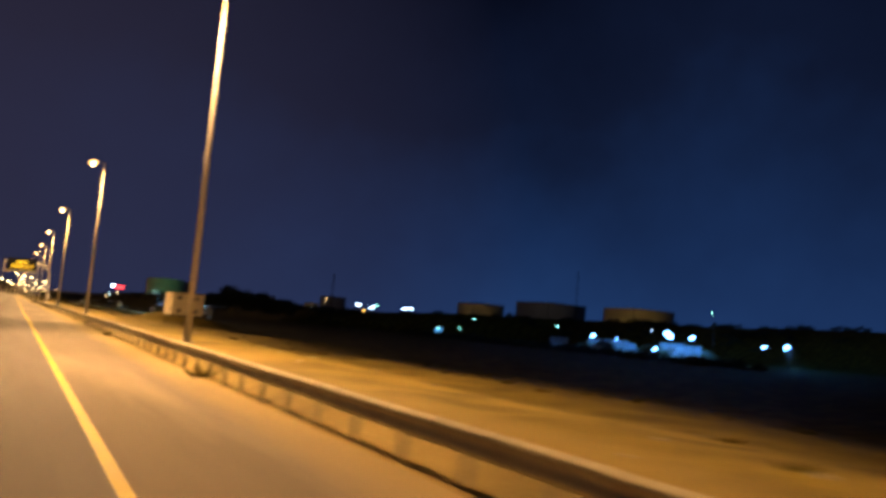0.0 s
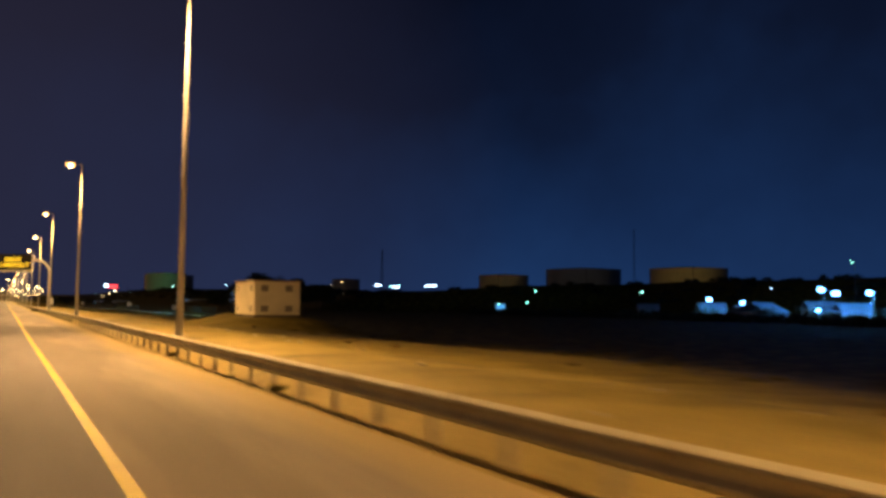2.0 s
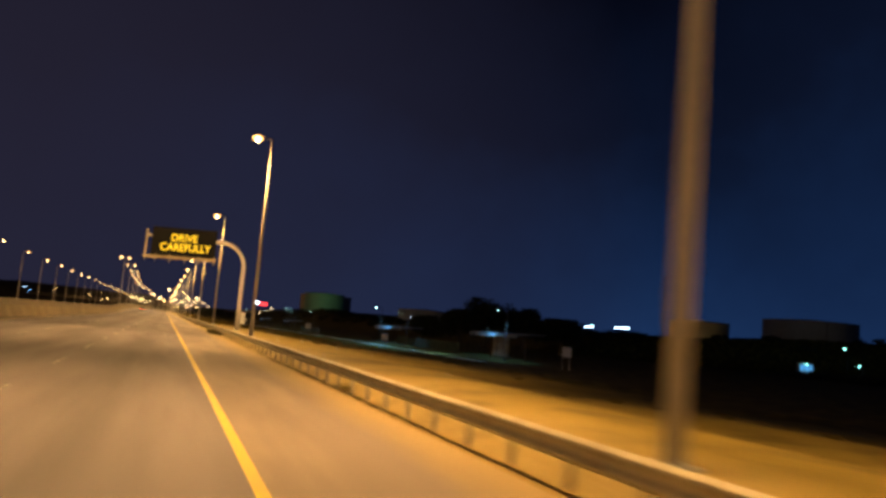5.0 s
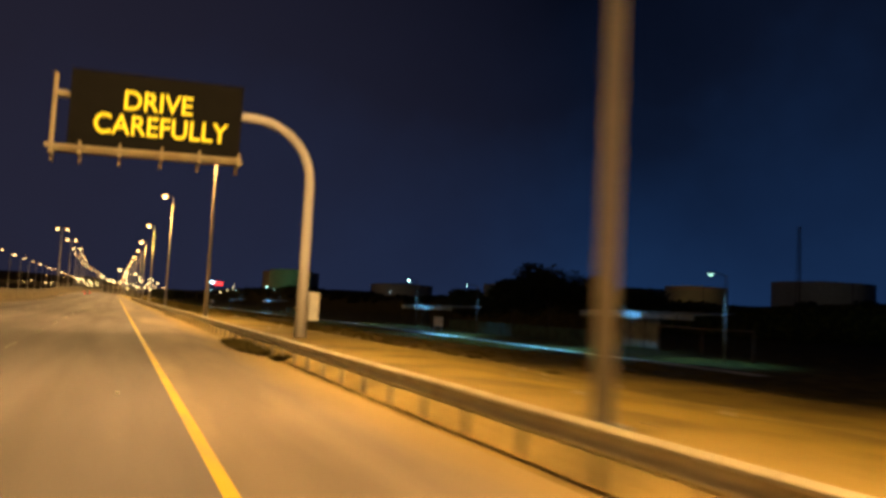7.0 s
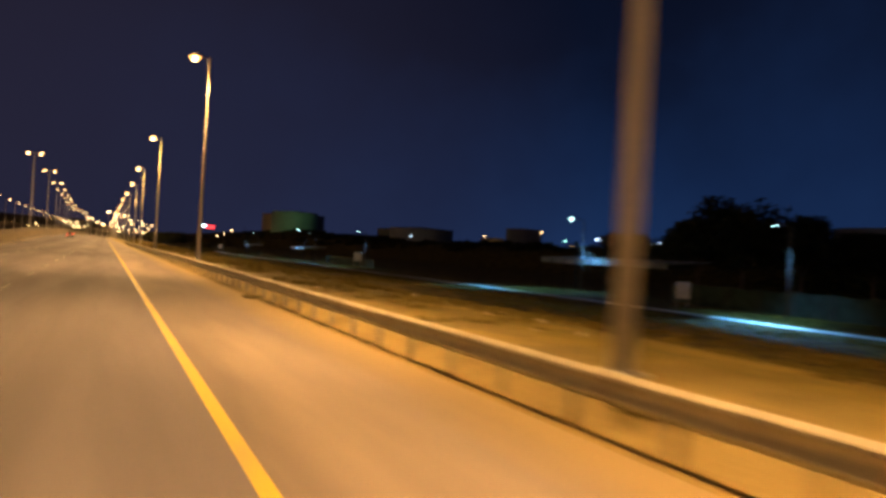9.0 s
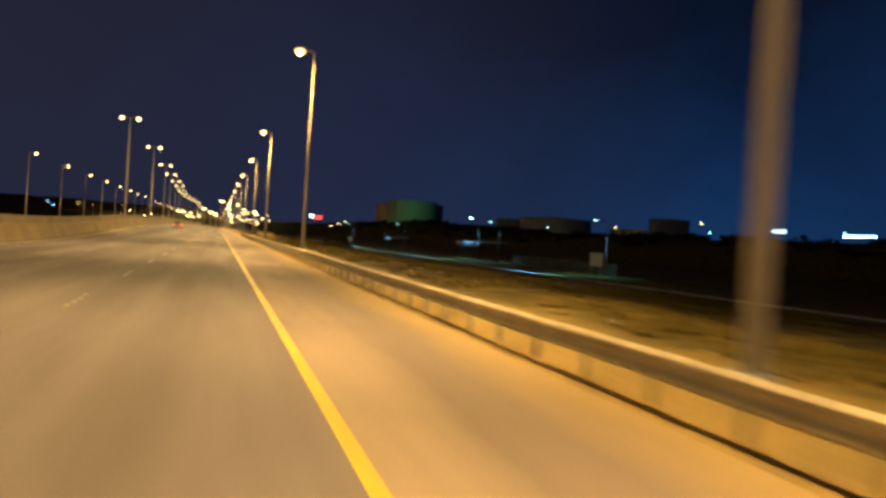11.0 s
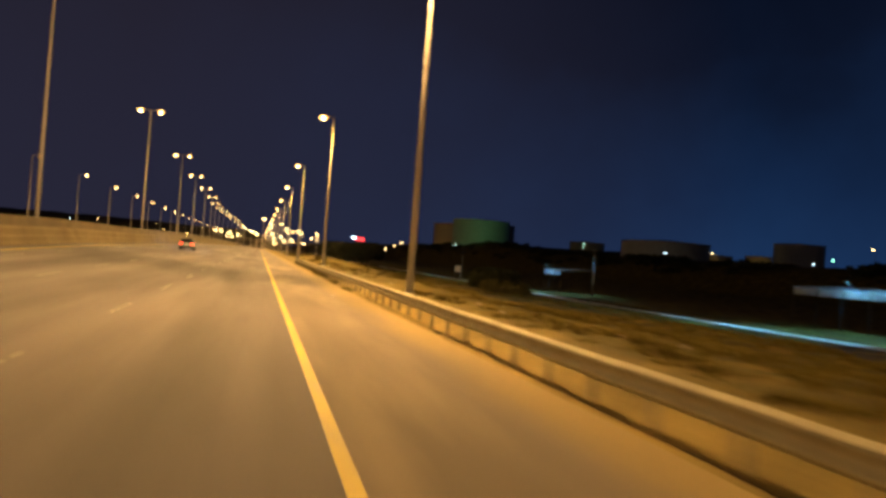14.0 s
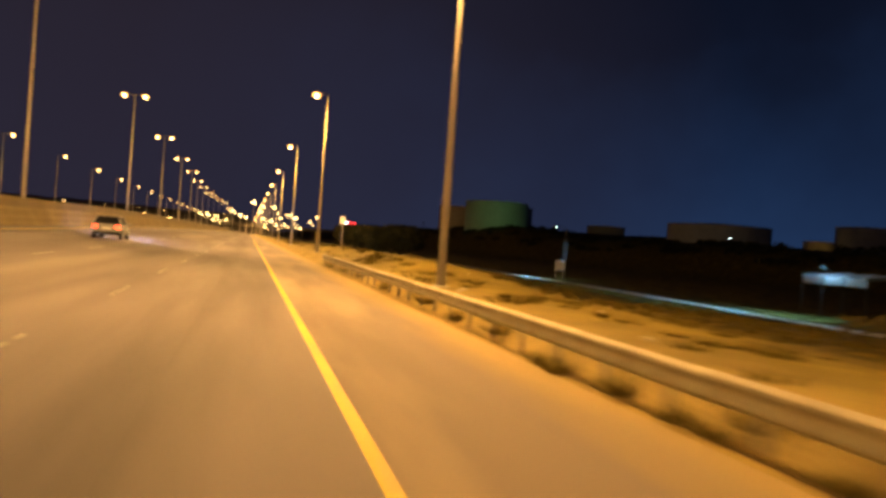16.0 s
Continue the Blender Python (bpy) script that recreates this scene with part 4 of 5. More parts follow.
yard_fence(46.0, 218.2, 230.0, 1.45)


# net fence behind the side road
NET = material("green_shade_net", (0.060, 0.105, 0.085), (0.035, 0.065, 0.052), 1.2, 30, 0.9, 0.3, stain=(0.02, 0.03, 0.025), stain_scale=0.8, stain_amount=0.6)


def net_fence(x, y0, y1, h):
    g = ground_z(x, 0.5 * (y0 + y1))
    ob = tagged(base_at("net_fence", x, y0, g), "sagging green shade-net fence on thin posts", "fence", "net fences of the yard")
    n = max(2, round((y1 - y0) / 3.2))
    gap = (y1 - y0) / n
    for i in range(n):
        bm = bmesh.new()
        rows = []
        for k in range(5):
            u = gap * k / 4
            sag = 0.10 * math.sin(math.pi * k / 4) + 0.05 * noise.noise(Vector((i * 1.3, k * 0.7, 2.0)))
            rows.append([bm.verts.new((0.03 + 0.06 * math.sin(math.pi * k / 4), gap * i + u, z)) for z in (0.0, h * 0.5, h - sag)])
        for a, b in zip(rows, rows[1:]):
            for k in range(2):
                bm.faces.new((a[k], b[k], b[k + 1], a[k + 1]))
        bmesh.ops.solidify(bm, geom=bm.faces[:], thickness=0.02)
        part("net", bm, NET, ob)
    for i in range(n + 1):
        bm = bmesh.new()
        tube(bm, [(0, gap * i, -0.3), (0, gap * i, h + 0.1)], 0.04, 6)
        part("post", bm, YARD_POLE, ob)
    return ob


net_fence(44.6, 240.0, 276.0, 1.7)
net_fence(42.6, 352.0, 384.0, 1.5)


# pale sheds in the floodlit yard
SHED = material("shed_sheet", (0.30, 0.31, 0.33), (0.20, 0.21, 0.23), 0.4, 6, 0.7, 0.2, stain=(0.2, 0.2, 0.2), stain_scale=0.3, stain_amount=0.6)
shed_bulb = bpy.data.lights.new("shed_bulb", "POINT")
shed_bulb.color, shed_bulb.energy, shed_bulb.shadow_soft_size = (0.09, 0.36, 1.0), 13000, 0.3


def shed(x, y, w, d, h, turn=0.0):
    """Gabled sheet-metal shed, long side w across its front."""
    g = ground_z(x, y)
    ob = tagged(base_at("yard_shed", x, y, g, turn), "pale gabled sheet-metal shed lit blue by yard floodlights", "shed", "sheds in the floodlit yard")
    bm = bmesh.new()
    box(bm, -w / 2, w / 2, 0, d, -0.5, h, 0.02)
    part("wall", bm, SHED, ob)
    bm = bmesh.new()
    for s in (0, 1):
        v = [bm.verts.new(c) for c in ((-w / 2 - 0.3, d / 2, h + d * 0.26), (w / 2 + 0.3, d / 2, h + d * 0.26), (w / 2 + 0.3, d * s + (0.4 if s else -0.4), h - 0.05), (-w / 2 - 0.3, d * s + (0.4 if s else -0.4), h - 0.05))]
        bm.faces.new(v)
    bmesh.ops.recalc_face_normals(bm, faces=bm.faces[:])
    bmesh.ops.solidify(bm, geom=bm.faces[:], thickness=0.06)
    part("roof", bm, SHED, ob)
    return ob


for x, y, w, d, h, turn in ((143.5, 159.5, 9, 8, 1.7, 12.0), (164.5, 196.5, 7, 7, 2.0, -38.0), (166.5, 186.5, 6, 6, 1.6, -38.0), (162.5, 162.5, 6, 7, 2.4, -38.0), (156.5, 150.5, 6, 6, 2.2, -38.0), (175.0, 232.0, 6, 6, 1.8, -38.0)):
    shed(x, y, w, d, h, turn)


# ragged bushes added round the floodlit sheds to imitate the lamps' blue halo
YARD_LEAF = material("dusty_leaves", (0.13, 0.15, 0.10), (0.08, 0.10, 0.06), 0.6, 8, 0.9, 0.2)
VERGE_LEAF = material("olive_leaves", (0.10, 0.082, 0.024), (0.055, 0.048, 0.014), 0.9, 10, 0.9, 0.2)
rng = random.Random(77)


def bush(x, y, r, h, leaf, leaves, size, label, group):
    ob = tagged(base_at("bush", x, y, ground_z(x, y)), label, "bush", group)
    bm = bmesh.new()
    for k in range(5):
        e = (r * rng.uniform(-0.6, 0.6), r * rng.uniform(-0.6, 0.6), h * rng.uniform(0.6, 0.95))
        tube(bm, [(0, 0, -0.2), (e[0] * 0.4, e[1] * 0.4, e[2] * 0.5), e], [0.07, 0.05, 0.02], 5)
    part("stems", bm, BARK, ob)
    bm = bmesh.new()
    clumps = [(Vector((r * rng.uniform(-0.7, 0.7), r * rng.uniform(-0.7, 0.7), h * rng.uniform(0.25, 0.85))), r * rng.uniform(0.2, 0.45)) for _ in range(9)]
    for _ in range(leaves):
        c, cr = rng.choice(clumps)
        d = Vector((rng.gauss(0, 1), rng.gauss(0, 1), rng.gauss(0, 0.8))).normalized() * cr * rng.uniform(0.4, 1.1)
        p = c + d
        p.z = min(max(0.05, p.z), h * rng.uniform(0.92, 1.08))
        u = Vector((rng.gauss(0, 1), rng.gauss(0, 1), rng.gauss(0, 1))).normalized() * size * rng.uniform(0.12, 0.3)
        w = u.orthogonal().normalized() * u.length * 0.6
        bm.faces.new([bm.verts.new(p + q) for q in (u, w, -u, -w)])
    part("crown", bm, leaf, ob, "dusty ragged leaves")


for x, y, r, h in ((150.5, 156.5, 3.2, 3.0), (131.5, 154.0, 3.0, 2.6), (155.0, 190.0, 4.0, 2.8), (168.0, 190.5, 3.4, 2.6), (163.0, 157.0, 3.4, 3.4), (145.5, 148.5, 2.8, 2.0), (155.5, 143.0, 3.2, 2.8), (170.0, 198.0, 3.4, 3.0), (160.0, 178.0, 3.0, 2.0)):
    bush(x, y, r, h, YARD_LEAF, 700, 1.0, "dusty bush added to carry the blue halo of yard floodlights", "bushes in the floodlit yard")
for x, y, r, h in ((22.4, 427.2, 1.7, 0.95), (21.4, 424.4, 1.8, 1.05), (22.6, 421.6, 1.6, 0.9), (20.6, 419.2, 1.7, 0.9), (21.8, 416.4, 1.6, 0.8), (19.2, 414.8, 1.4, 0.65)):
    bush(x, y, r, h, VERGE_LEAF, 900, 0.6, "low olive bush in the thicket below the verge", "bushes below the verge")


def kiosk(x, y):
    """Small flat-roofed kiosk with a lit window band."""
    ob = tagged(base_at("kiosk", x, y, ground_z(x, y), -25), "small kiosk with a wide blue-lit window in the dark yard", "kiosk")
    bm = bmesh.new()
    box(bm, -1.6, 1.6, 0, 2.4, -0.3, 3.3, 0.03)
    part("wall", bm, SHED, ob)
    bm = bmesh.new()
    box(bm, -1.9, 1.9, -0.4, 2.7, 3.3, 3.45, 0.02)
    part("roof", bm, DARK_METAL, ob)
    bm = bmesh.new()
    box(bm, -1.45, 1.45, -0.05, 0.03, 1.3, 2.9, 0.02)
    win = part("window", bm, glow("kiosk_window", (0.10, 0.42, 0.85), 0.9), ob, "blue-lit window band")
    for k in (-0.5, 0.5):
        bm = bmesh.new()
        box(bm, k - 0.04, k + 0.04, -0.08, -0.04, 1.3, 2.9)
        part("mullion", bm, DARK_METAL, win)
    return ob


kiosk(150.5, 278.5)


def mast(x, y, top):
    g = ground_z(x, y)
    ob = tagged(base_at("radio_mast", x, y, g), "thin dark lattice mast against the night sky", "mast", "masts on the skyline")
    h = top - g
    for k in range(3):
        a = 2.1 * k
        bm = bmesh.new()
        tube(bm, [(0.5 * math.cos(a), 0.5 * math.sin(a), -0.3), (0.2 * math.cos(a), 0.2 * math.sin(a), h)], 0.06, 6)
        part("leg", bm, DARK_METAL, ob)
    for i in range(int(h / 1.5)):
        z = 1.0 + 1.5 * i
        r = 0.5 - 0.3 * z / h
        bm = bmesh.new()
        tube(bm, [(r * math.cos(2.1 * k), r * math.sin(2.1 * k), z + 0.5 * k) for k in range(4)], 0.03, 4)
        part("brace", bm, DARK_METAL, ob)
    return ob


mast(99.5, 265.3, 18.0)
mast(254.8, 326.6, 37.0)

# ---- trees ----
def tree(x, y, top, r, seed, foot=None, leaves=7500):
    rng = random.Random(seed)
    g = ground_z(x, y) if foot is None else foot
    ob = tagged(base_at("tree", x, y, g), "dark spreading tree standing against the night sky", "tree", "trees")
    h = top - g
    bm = bmesh.new()
    tube(bm, [(0, 0, -0.4), (0.1, 0.05, h * 0.25), (0.0, 0.15, h * 0.5)], [0.28, 0.2, 0.12], 8)
    limbs = []
    for k in range(7):
        a = k * 0.9 + rng.uniform(-0.3, 0.3)
        e = Vector((r * 0.62 * math.cos(a), r * 0.62 * math.sin(a), h * rng.uniform(0.5, 0.85)))
        tube(bm, [(0.05, 0.05, h * rng.uniform(0.22, 0.42)), e * 0.55 + Vector((0, 0, h * 0.18)), e], [0.11, 0.07, 0.03], 6)
        limbs.append(e)
    part("trunk", bm, BARK, ob, "rough brown trunk and limbs")
    bm = bmesh.new()
    clumps = [(e, r * rng.uniform(0.3, 0.5)) for e in limbs] + [(Vector((rng.uniform(-0.4, 0.4) * r, rng.uniform(-0.4, 0.4) * r, h * rng.uniform(0.55, 0.92))), r * rng.uniform(0.28, 0.42)) for _ in range(9)]
    for _ in range(leaves):
        c, cr = rng.choice(clumps)
        d = Vector((rng.gauss(0, 1), rng.gauss(0, 1), rng.gauss(0, 0.75))).normalized() * cr * rng.uniform(0.45, 1.08)
        p = c + d
        p.z = min(p.z, h * 1.02)
        s = rng.uniform(0.22, 0.5) * min(1.0, 0.45 + r / 9)
        u = Vector((rng.gauss(0, 1), rng.gauss(0, 1), rng.gauss(0, 1))).normalized() * s
        w = u.orthogonal().normalized() * s * 0.6
        bm.faces.new([bm.verts.new(p + q) for q in (u, w, -u, -w)])
    part("crown", bm, LEAF, ob, "dark green ragged crown of small leaves")
    return ob


for i, (x, y, top, r) in enumerate(((66, 298, 7.6, 5.5), (74, 299, 11.0, 6.5), (82, 297, 9.4, 6.5), (90, 293, 7.4, 6.0), (60, 303, 5.6, 4.0), (19.3, 514.3, 3.6, 3.4), (21.5, 520, 4.2, 3.8), (18.5, 527, 4.0, 3.5), (24.0, 531, 4.4, 4.0), (17.5, 540, 4.2, 3.6), (21.0, 421.0, 1.3, 2.3))):
    tree(x, y, top, r, 40 + i)

# far dark woodland on the bank
rng = random.Random(9)
bm = bmesh.new()
for _ in range(420):
    y = rng.uniform(-40, 1000)
    x = rng.uniform(108, 140) + 100 * (1 - smooth01(285, 325, y))
    g = ground_z(x, y)
    r, h = rng.uniform(1.6, 4.0), rng.uniform(0.6, 1.9)
    for _ in range(46):
        d = Vector((rng.gauss(0, 1), rng.gauss(0, 1), abs(rng.gauss(0, 1)))).normalized() * rng.uniform(0.5, 1.0)
        p = Vector((x + d.x * r, y + d.y * r, g + d.z * h))
        s = rng.uniform(0.4, 1.0)
        u = Vector((rng.gauss(0, 1), rng.gauss(0, 1), rng.gauss(0, 1))).normalized() * s
        w = u.orthogonal().normalized() * s * 0.7
        bm.faces.new([bm.verts.new(p + q) for q in (u, w, -u, -w)])
for _ in range(150):
    y = rng.uniform(95, 262)
    x = 116 + 0.10 * (y - 95) + rng.uniform(-4, 6)
    g = ground_z(x, y)
    r, h = rng.uniform(1.4, 3.2), rng.uniform(0.9, 2.0)
    for _ in range(60):
        d = Vector((rng.gauss(0, 1), rng.gauss(0, 1), abs(rng.gauss(0, 1)))).normalized() * rng.uniform(0.3, 1.0)
        p = Vector((x + d.x * r, y + d.y * r, g + d.z * h))
        s = rng.uniform(0.3, 0.7)
        u = Vector((rng.gauss(0, 1), rng.gauss(0, 1), rng.gauss(0, 1))).normalized() * s
        w = u.orthogonal().normalized() * s * 0.7
        bm.faces.new([bm.verts.new(p + q) for q in (u, w, -u, -w)])
tagged(link("far_woodland", bm, LEAF), "dark ragged bushes along the far bank", "bushes", kind="stuff")

# ---- plant lights on the skyline ----
WARM_GLASS = glow("warm_lens", (1.0, 0.66, 0.28), 12)
WHITE_GLASS = glow("white_lens", (0.55, 0.80, 1.0), 11)
GREEN_GLASS = glow("greenish_lens", (0.30, 1.0, 0.72), 12)
for x, y, z, lens, s in (
    (160, 645, 11.5, WHITE_GLASS, 0.5), (220, 634, 11.3, WHITE_GLASS, 0.6), (220, 602, 17.3, WARM_GLASS, 0.7), (149.8, 276.5, 2.0, GREEN_GLASS, 0.45), (152.4, 263.4, 2.5, GREEN_GLASS, 0.4),
    (172.3, 287.1, 6.9, GREEN_GLASS, 0.55), (230, 523, 14.2, GREEN_GLASS, 0.6), (181.9, 241.3, 6.2, GREEN_GLASS, 0.6), (184, 193, 6.9, WHITE_GLASS, 0.3), (188, 172, 13.2, GREEN_GLASS, 0.3)):
    yard_lamp(x, y, z, lens, None, "distant plant lamp on a thin mast", 1.0, s * 0.5)
for x, y, z, lens, s in (
    (336, 766, 19, GREEN_GLASS, 0.9), (92, 900, 9.5, WARM_GLASS, 0.8), (97, 900, 12.0, WARM_GLASS, 0.9), (86, 900, 7.0, WARM_GLASS, 0.8), (25, 700, 9.0, WARM_GLASS, 0.8), (24, 720, 7.4, WARM_GLASS, 0.7),
    (305, 848, 20.5, WARM_GLASS, 0.8), (-117, 900, 11.7, WHITE_GLASS, 0.6), (-110, 880, 9.0, BLUE_GLASS, 0.7), (-82, 800, 10.4, WARM_GLASS, 0.5), (-155, 900, 8.0, BLUE_GLASS, 0.6), (118, 340, 6.0, WARM_GLASS, 0.16)):
    yard_lamp(x, y, z, lens, None, "distant plant lamp on a thin mast", 1.0, s * 0.5)
for x, y, z, s in ((159.6, 192.6, 3.6, 0.62), (161.0, 183.2, 2.8, 0.5), (157.4, 158.8, 5.7, 0.66), (150.3, 150.3, 4.7, 0.7), (151.1, 143.5, 4.8, 0.55), (147.0, 152.0, 1.2, 0.4), (165.0, 126.7, 4.2, 0.55), (140.0, 112.4, 3.6, 0.35)):
    yard_lamp(x, y, z, BLUE_GLASS, shed_bulb if s > 0.5 else None, "blue-white floodlight on a short mast in a yard", 0.8, s * 1.0)


rng = random.Random(21)
for i in range(22):
    y = rng.uniform(780, 1080)
    x = rng.choice((rng.uniform(9, 24), rng.uniform(9, 40), rng.uniform(-75, -48)))
    yard_lamp(x, y, rng.uniform(5, 12), rng.choice((WARM_GLASS, WARM_GLASS, SODIUM_GLASS)), None, "distant town lamp on a thin mast", 0.8, rng.uniform(0.22, 0.42), 0.0)


def light_row(x, y, z, n, gap, lens, label):
    ob = tagged(base_at("light_row", x, y, z), label, "lights")
    bm = bmesh.new()
    box(bm, -0.2, 0.2, -0.5, n * gap, -0.6, -0.3, 0.03)
    part("beam", bm, DARK_METAL, ob)
    for k in (0.1, 0.9):
        bm = bmesh.new()
        tube(bm, [(0, k * n * gap, -0.4), (0, k * n * gap, ground_z(x, y) - z - 0.5)], 0.15, 6)
        part("post", bm, DARK_METAL, ob)
    for i in range(n):
        bm = bmesh.new()
        box(bm, -0.3, 0.2, i * gap, i * gap + gap * 0.5, -0.25, 0.30, 0.04)
        part("lens", bm, lens, ob, "glowing lamp face")
    return ob


light_row(271.6, 552.0, 14.9, 7, 2.6, WHITE_GLASS, "row of blue-white lamps on a plant gantry")
light_row(232.0, 560.0, 14.6, 4, 2.4, WHITE_GLASS, "short row of white lamps on a plant gantry")
light_row(279.6, 664.0, 12.2, 3, 2.4, glow("orange_face", (1.0, 0.5, 0.05), 5), "orange lamps on a plant gantry")
light_row(219.7, 505.0, 12.3, 4, 2.4, WHITE_GLASS, "row of white lamps on a plant gantry")


# tank floodlights of the plant
def flood(x, y, z, target, colour, watts, size=70):
    ob = tagged(base_at("tank_floodlight", x, y, z), "small floodlight aimed at a storage tank", "floodlight", "tank floodlights")
    bm = bmesh.new()
    box(bm, -0.4, 0.4, -0.2, 0.2, -0.3, 0.3, 0.05)
    part("housing", bm, DARK_METAL, ob)
    bm = bmesh.new()
    tube(bm, [(0, 0, -0.3), (0, 0, -z - 6)], 0.15, 6)
    part("mast", bm, DARK_METAL, ob)
    d = spot_data("tank_beam", colour, watts, size, 0.9, 0.4)
    b = new("beam", d)
    b.parent = ob
    way = (Vector(target) - Vector((x, y, z))).normalized()
    b.matrix_basis = Matrix.Translation(way * 1.0) @ way.to_track_quat("-Z", "Y").to_matrix().to_4x4()
    return ob


flood(118, 765, 14, (131, 812, 22), (0.35, 1.0, 0.55), 9000)
flood(108, 905, 16, (139, 957, 26), (1.0, 0.75, 0.4), 2600)
flood(230, 885, 14, (248, 922, 20), (1.0, 0.7, 0.28), 6000)
flood(300, 825, 12, (316, 850, 16), (1.0, 0.7, 0.25), 6000)
flood(300, 334, 21, (334, 372, 20), (1.0, 0.72, 0.22), 9000)
flood(330, 560, 24, (357, 600, 23), (1.0, 0.74, 0.30), 4200)
flood(150, 650, 10, (172, 674, 13), (0.9, 0.85, 0.6), 900)
flood(228, 680, 10, (239, 702, 13), (1.0, 0.72, 0.25), 1500)
flood(326, 450, 24, (352, 487, 24), (0.9, 0.78, 0.55), 1500)


# ---- red shop sign far down the road ----
def far_sign():
    ob = tagged(base_at("far_sign", 340, 3147, 0), "far red lit sign on two masts", "sign")
    bm = bmesh.new()
    box(bm, -15, 15, -1, 1, 49, 60, 0.2)
    part("face", bm, RED_GLASS, ob, "glowing red face")
    for k in (-10, 10):
        bm = bmesh.new()
        tube(bm, [(k, 0, -1), (k, 0, 49.2)], 0.8, 8)
        part("mast", bm, DARK_METAL, ob)
    bm = bmesh.new()
    box(bm, -27, -16, -0.8, 0.8, 55, 61, 0.2)
    part("side_face", bm, WHITE_GLASS, ob, "glowing white side panel")


far_sign()


# low dark rise of land behind the town's lamps
bm = bmesh.new()
rows = []
for u in steps(0.0, 1.0, 0.005):
    cx, cy = -1250 + 1260 * u, 820 + 620 * u
    top = (23.5 + 4.0 * (1 - u)) * smooth01(0.0, 0.1, u) * (1 - smooth01(0.97, 1.0, u))
    rag = 1 + 0.12 * noise.noise(Vector((u * 9, 2.0, 0))) + 0.07 * noise.noise(Vector((u * 60, 6.0, 0)))
    rows.append([bm.verts.new((cx + 0.46 * d, cy - 0.89 * d, top * rag * max(0.0, 1 - (d / 110) ** 2) - 0.4)) for d in (110, 70, 35, 12, 0, -12, -40, -110)])
for p, q in zip(rows, rows[1:]):
    for k in range(7):
        bm.faces.new((p[k], q[k], q[k + 1], p[k + 1]))
bmesh.ops.recalc_face_normals(bm, faces=bm.faces[:])
tagged(link("far_rise", bm, EARTH, smooth=True), "low dark rise of land behind the town lamps", "hill", kind="structure")

# ---- the flyover at the road's end ----
DIM_CONCRETE = material("dark_concrete", (0.07, 0.06, 0.05), (0.05, 0.045, 0.04), 0.2, 2, 0.9, 0.2)


def flyover():
    ob = tagged(base_at("flyover", 0, 1120, 0), "dim concrete flyover crossing the end of the road", "bridge")
    bm = bmesh.new()
    box(bm, -150, 130, -5, 5, 6.5, 8.0, 0.1)
    part("deck", bm, DIM_CONCRETE, ob)
    for yy in (-5, 4.7):
        bm = bmesh.new()
        box(bm, -150, 130, yy, yy + 0.3, 8.0, 9.1, 0.03)
        part("parapet", bm, DIM_CONCRETE, ob)
    for x in (-110, -75, -46, -14.5, 12, 45, 85):
        bm = bmesh.new()
        tube(bm, [(x, 0, -0.5), (x, 0, 6.6)], 0.9, 12)
        part("pier", bm, DIM_CONCRETE, ob)
    return ob


flyover()
for i, x in enumerate((-118, -92, -70, -52, -36, -22, -8, 6, 22, 40)):
    m = pose(x, 1114 - 3 * (i % 2), 0.0, 0, 0, 90)
    ob = copy_thing(f_lamp, m)
    tagged(ob, "street lamp with one amber head by the flyover", "street lamp", "street lamps by the flyover")


# high masts of the interchange
MAST_GLASS = glow("mast_lens", (1.0, 0.70, 0.30), 26)


def high_mast(top, r):
    ob = base_at("high_mast", 0, 0, 0)
    bm = bmesh.new()
    tube(bm, [(0, 0, -0.5), (0, 0, top)], [0.3, 0.14], 8)
    part("pole", bm, POLE_STEEL, ob)
    bm = bmesh.new()
    tube(bm, [(r * math.cos(a), r * math.sin(a), top - 0.2) for a in steps(0, 2 * math.pi, 0.52)], 0.07, 6)
    ring = part("ring", bm, POLE_STEEL, ob)
    for k in range(7):
        a = 2 * math.pi * k / 7
        bm = bmesh.new()
        bmesh.ops.create_uvsphere(bm, u_segments=8, v_segments=6, radius=0.25)
        for v in bm.verts:
            v.co = Vector((r * math.cos(a) + v.co.x, r * math.sin(a) + v.co.y, top - 0.42 - 0.35 * (k % 3) + v.co.z * 0.7))
        part("lens", bm, MAST_GLASS, ring, "glowing warm lamp of the crown", True)
    return ob


tall = high_mast(21.5, 1.1)
low = high_mast(13.0, 0.8)
for src, spots in ((tall, ((1.9, 985, 24.0), (8.3, 1003, 21.9), (16.6, 1010, 22.1), (8.0, 1030, 18.6), (20.4, 1000, 18.0), (-12.3, 1004, 16.8))),
                   (low, ((9.2, 1005, 13.9), (11.7, 1012, 10.6), (15.1, 996, 11.6), (21.5, 1006, 14.8), (18.9, 1015, 9.0), (25.5, 1020, 9.4), (-7.0, 1010, 14.4), (-2.5, 1018, 12.9), (-33.6, 990, 13.1), (-29.7, 1000, 12.9), (-23.7, 1006, 12.1), (-21.7, 998, 8.8), (-17.1, 1012, 10.4), (-26.5, 1022, 9.6), (29.8, 1002, 17.6), (31.6, 1004, 15.4)))):
    height = 21.5 if src is tall else 13.0
    for i, (x, y, top) in enumerate(spots):
        m = pose(x, y, 0.0, 0, 0, 40 * x) @ Matrix.Diagonal((1, 1, top / height, 1))
        ob = src if i == 0 else copy_thing(src, m)
        ob.matrix_basis = m
        tagged(ob, "slender mast with a crown of warm lamps at the interchange", "mast light", "mast lights of the interchange")


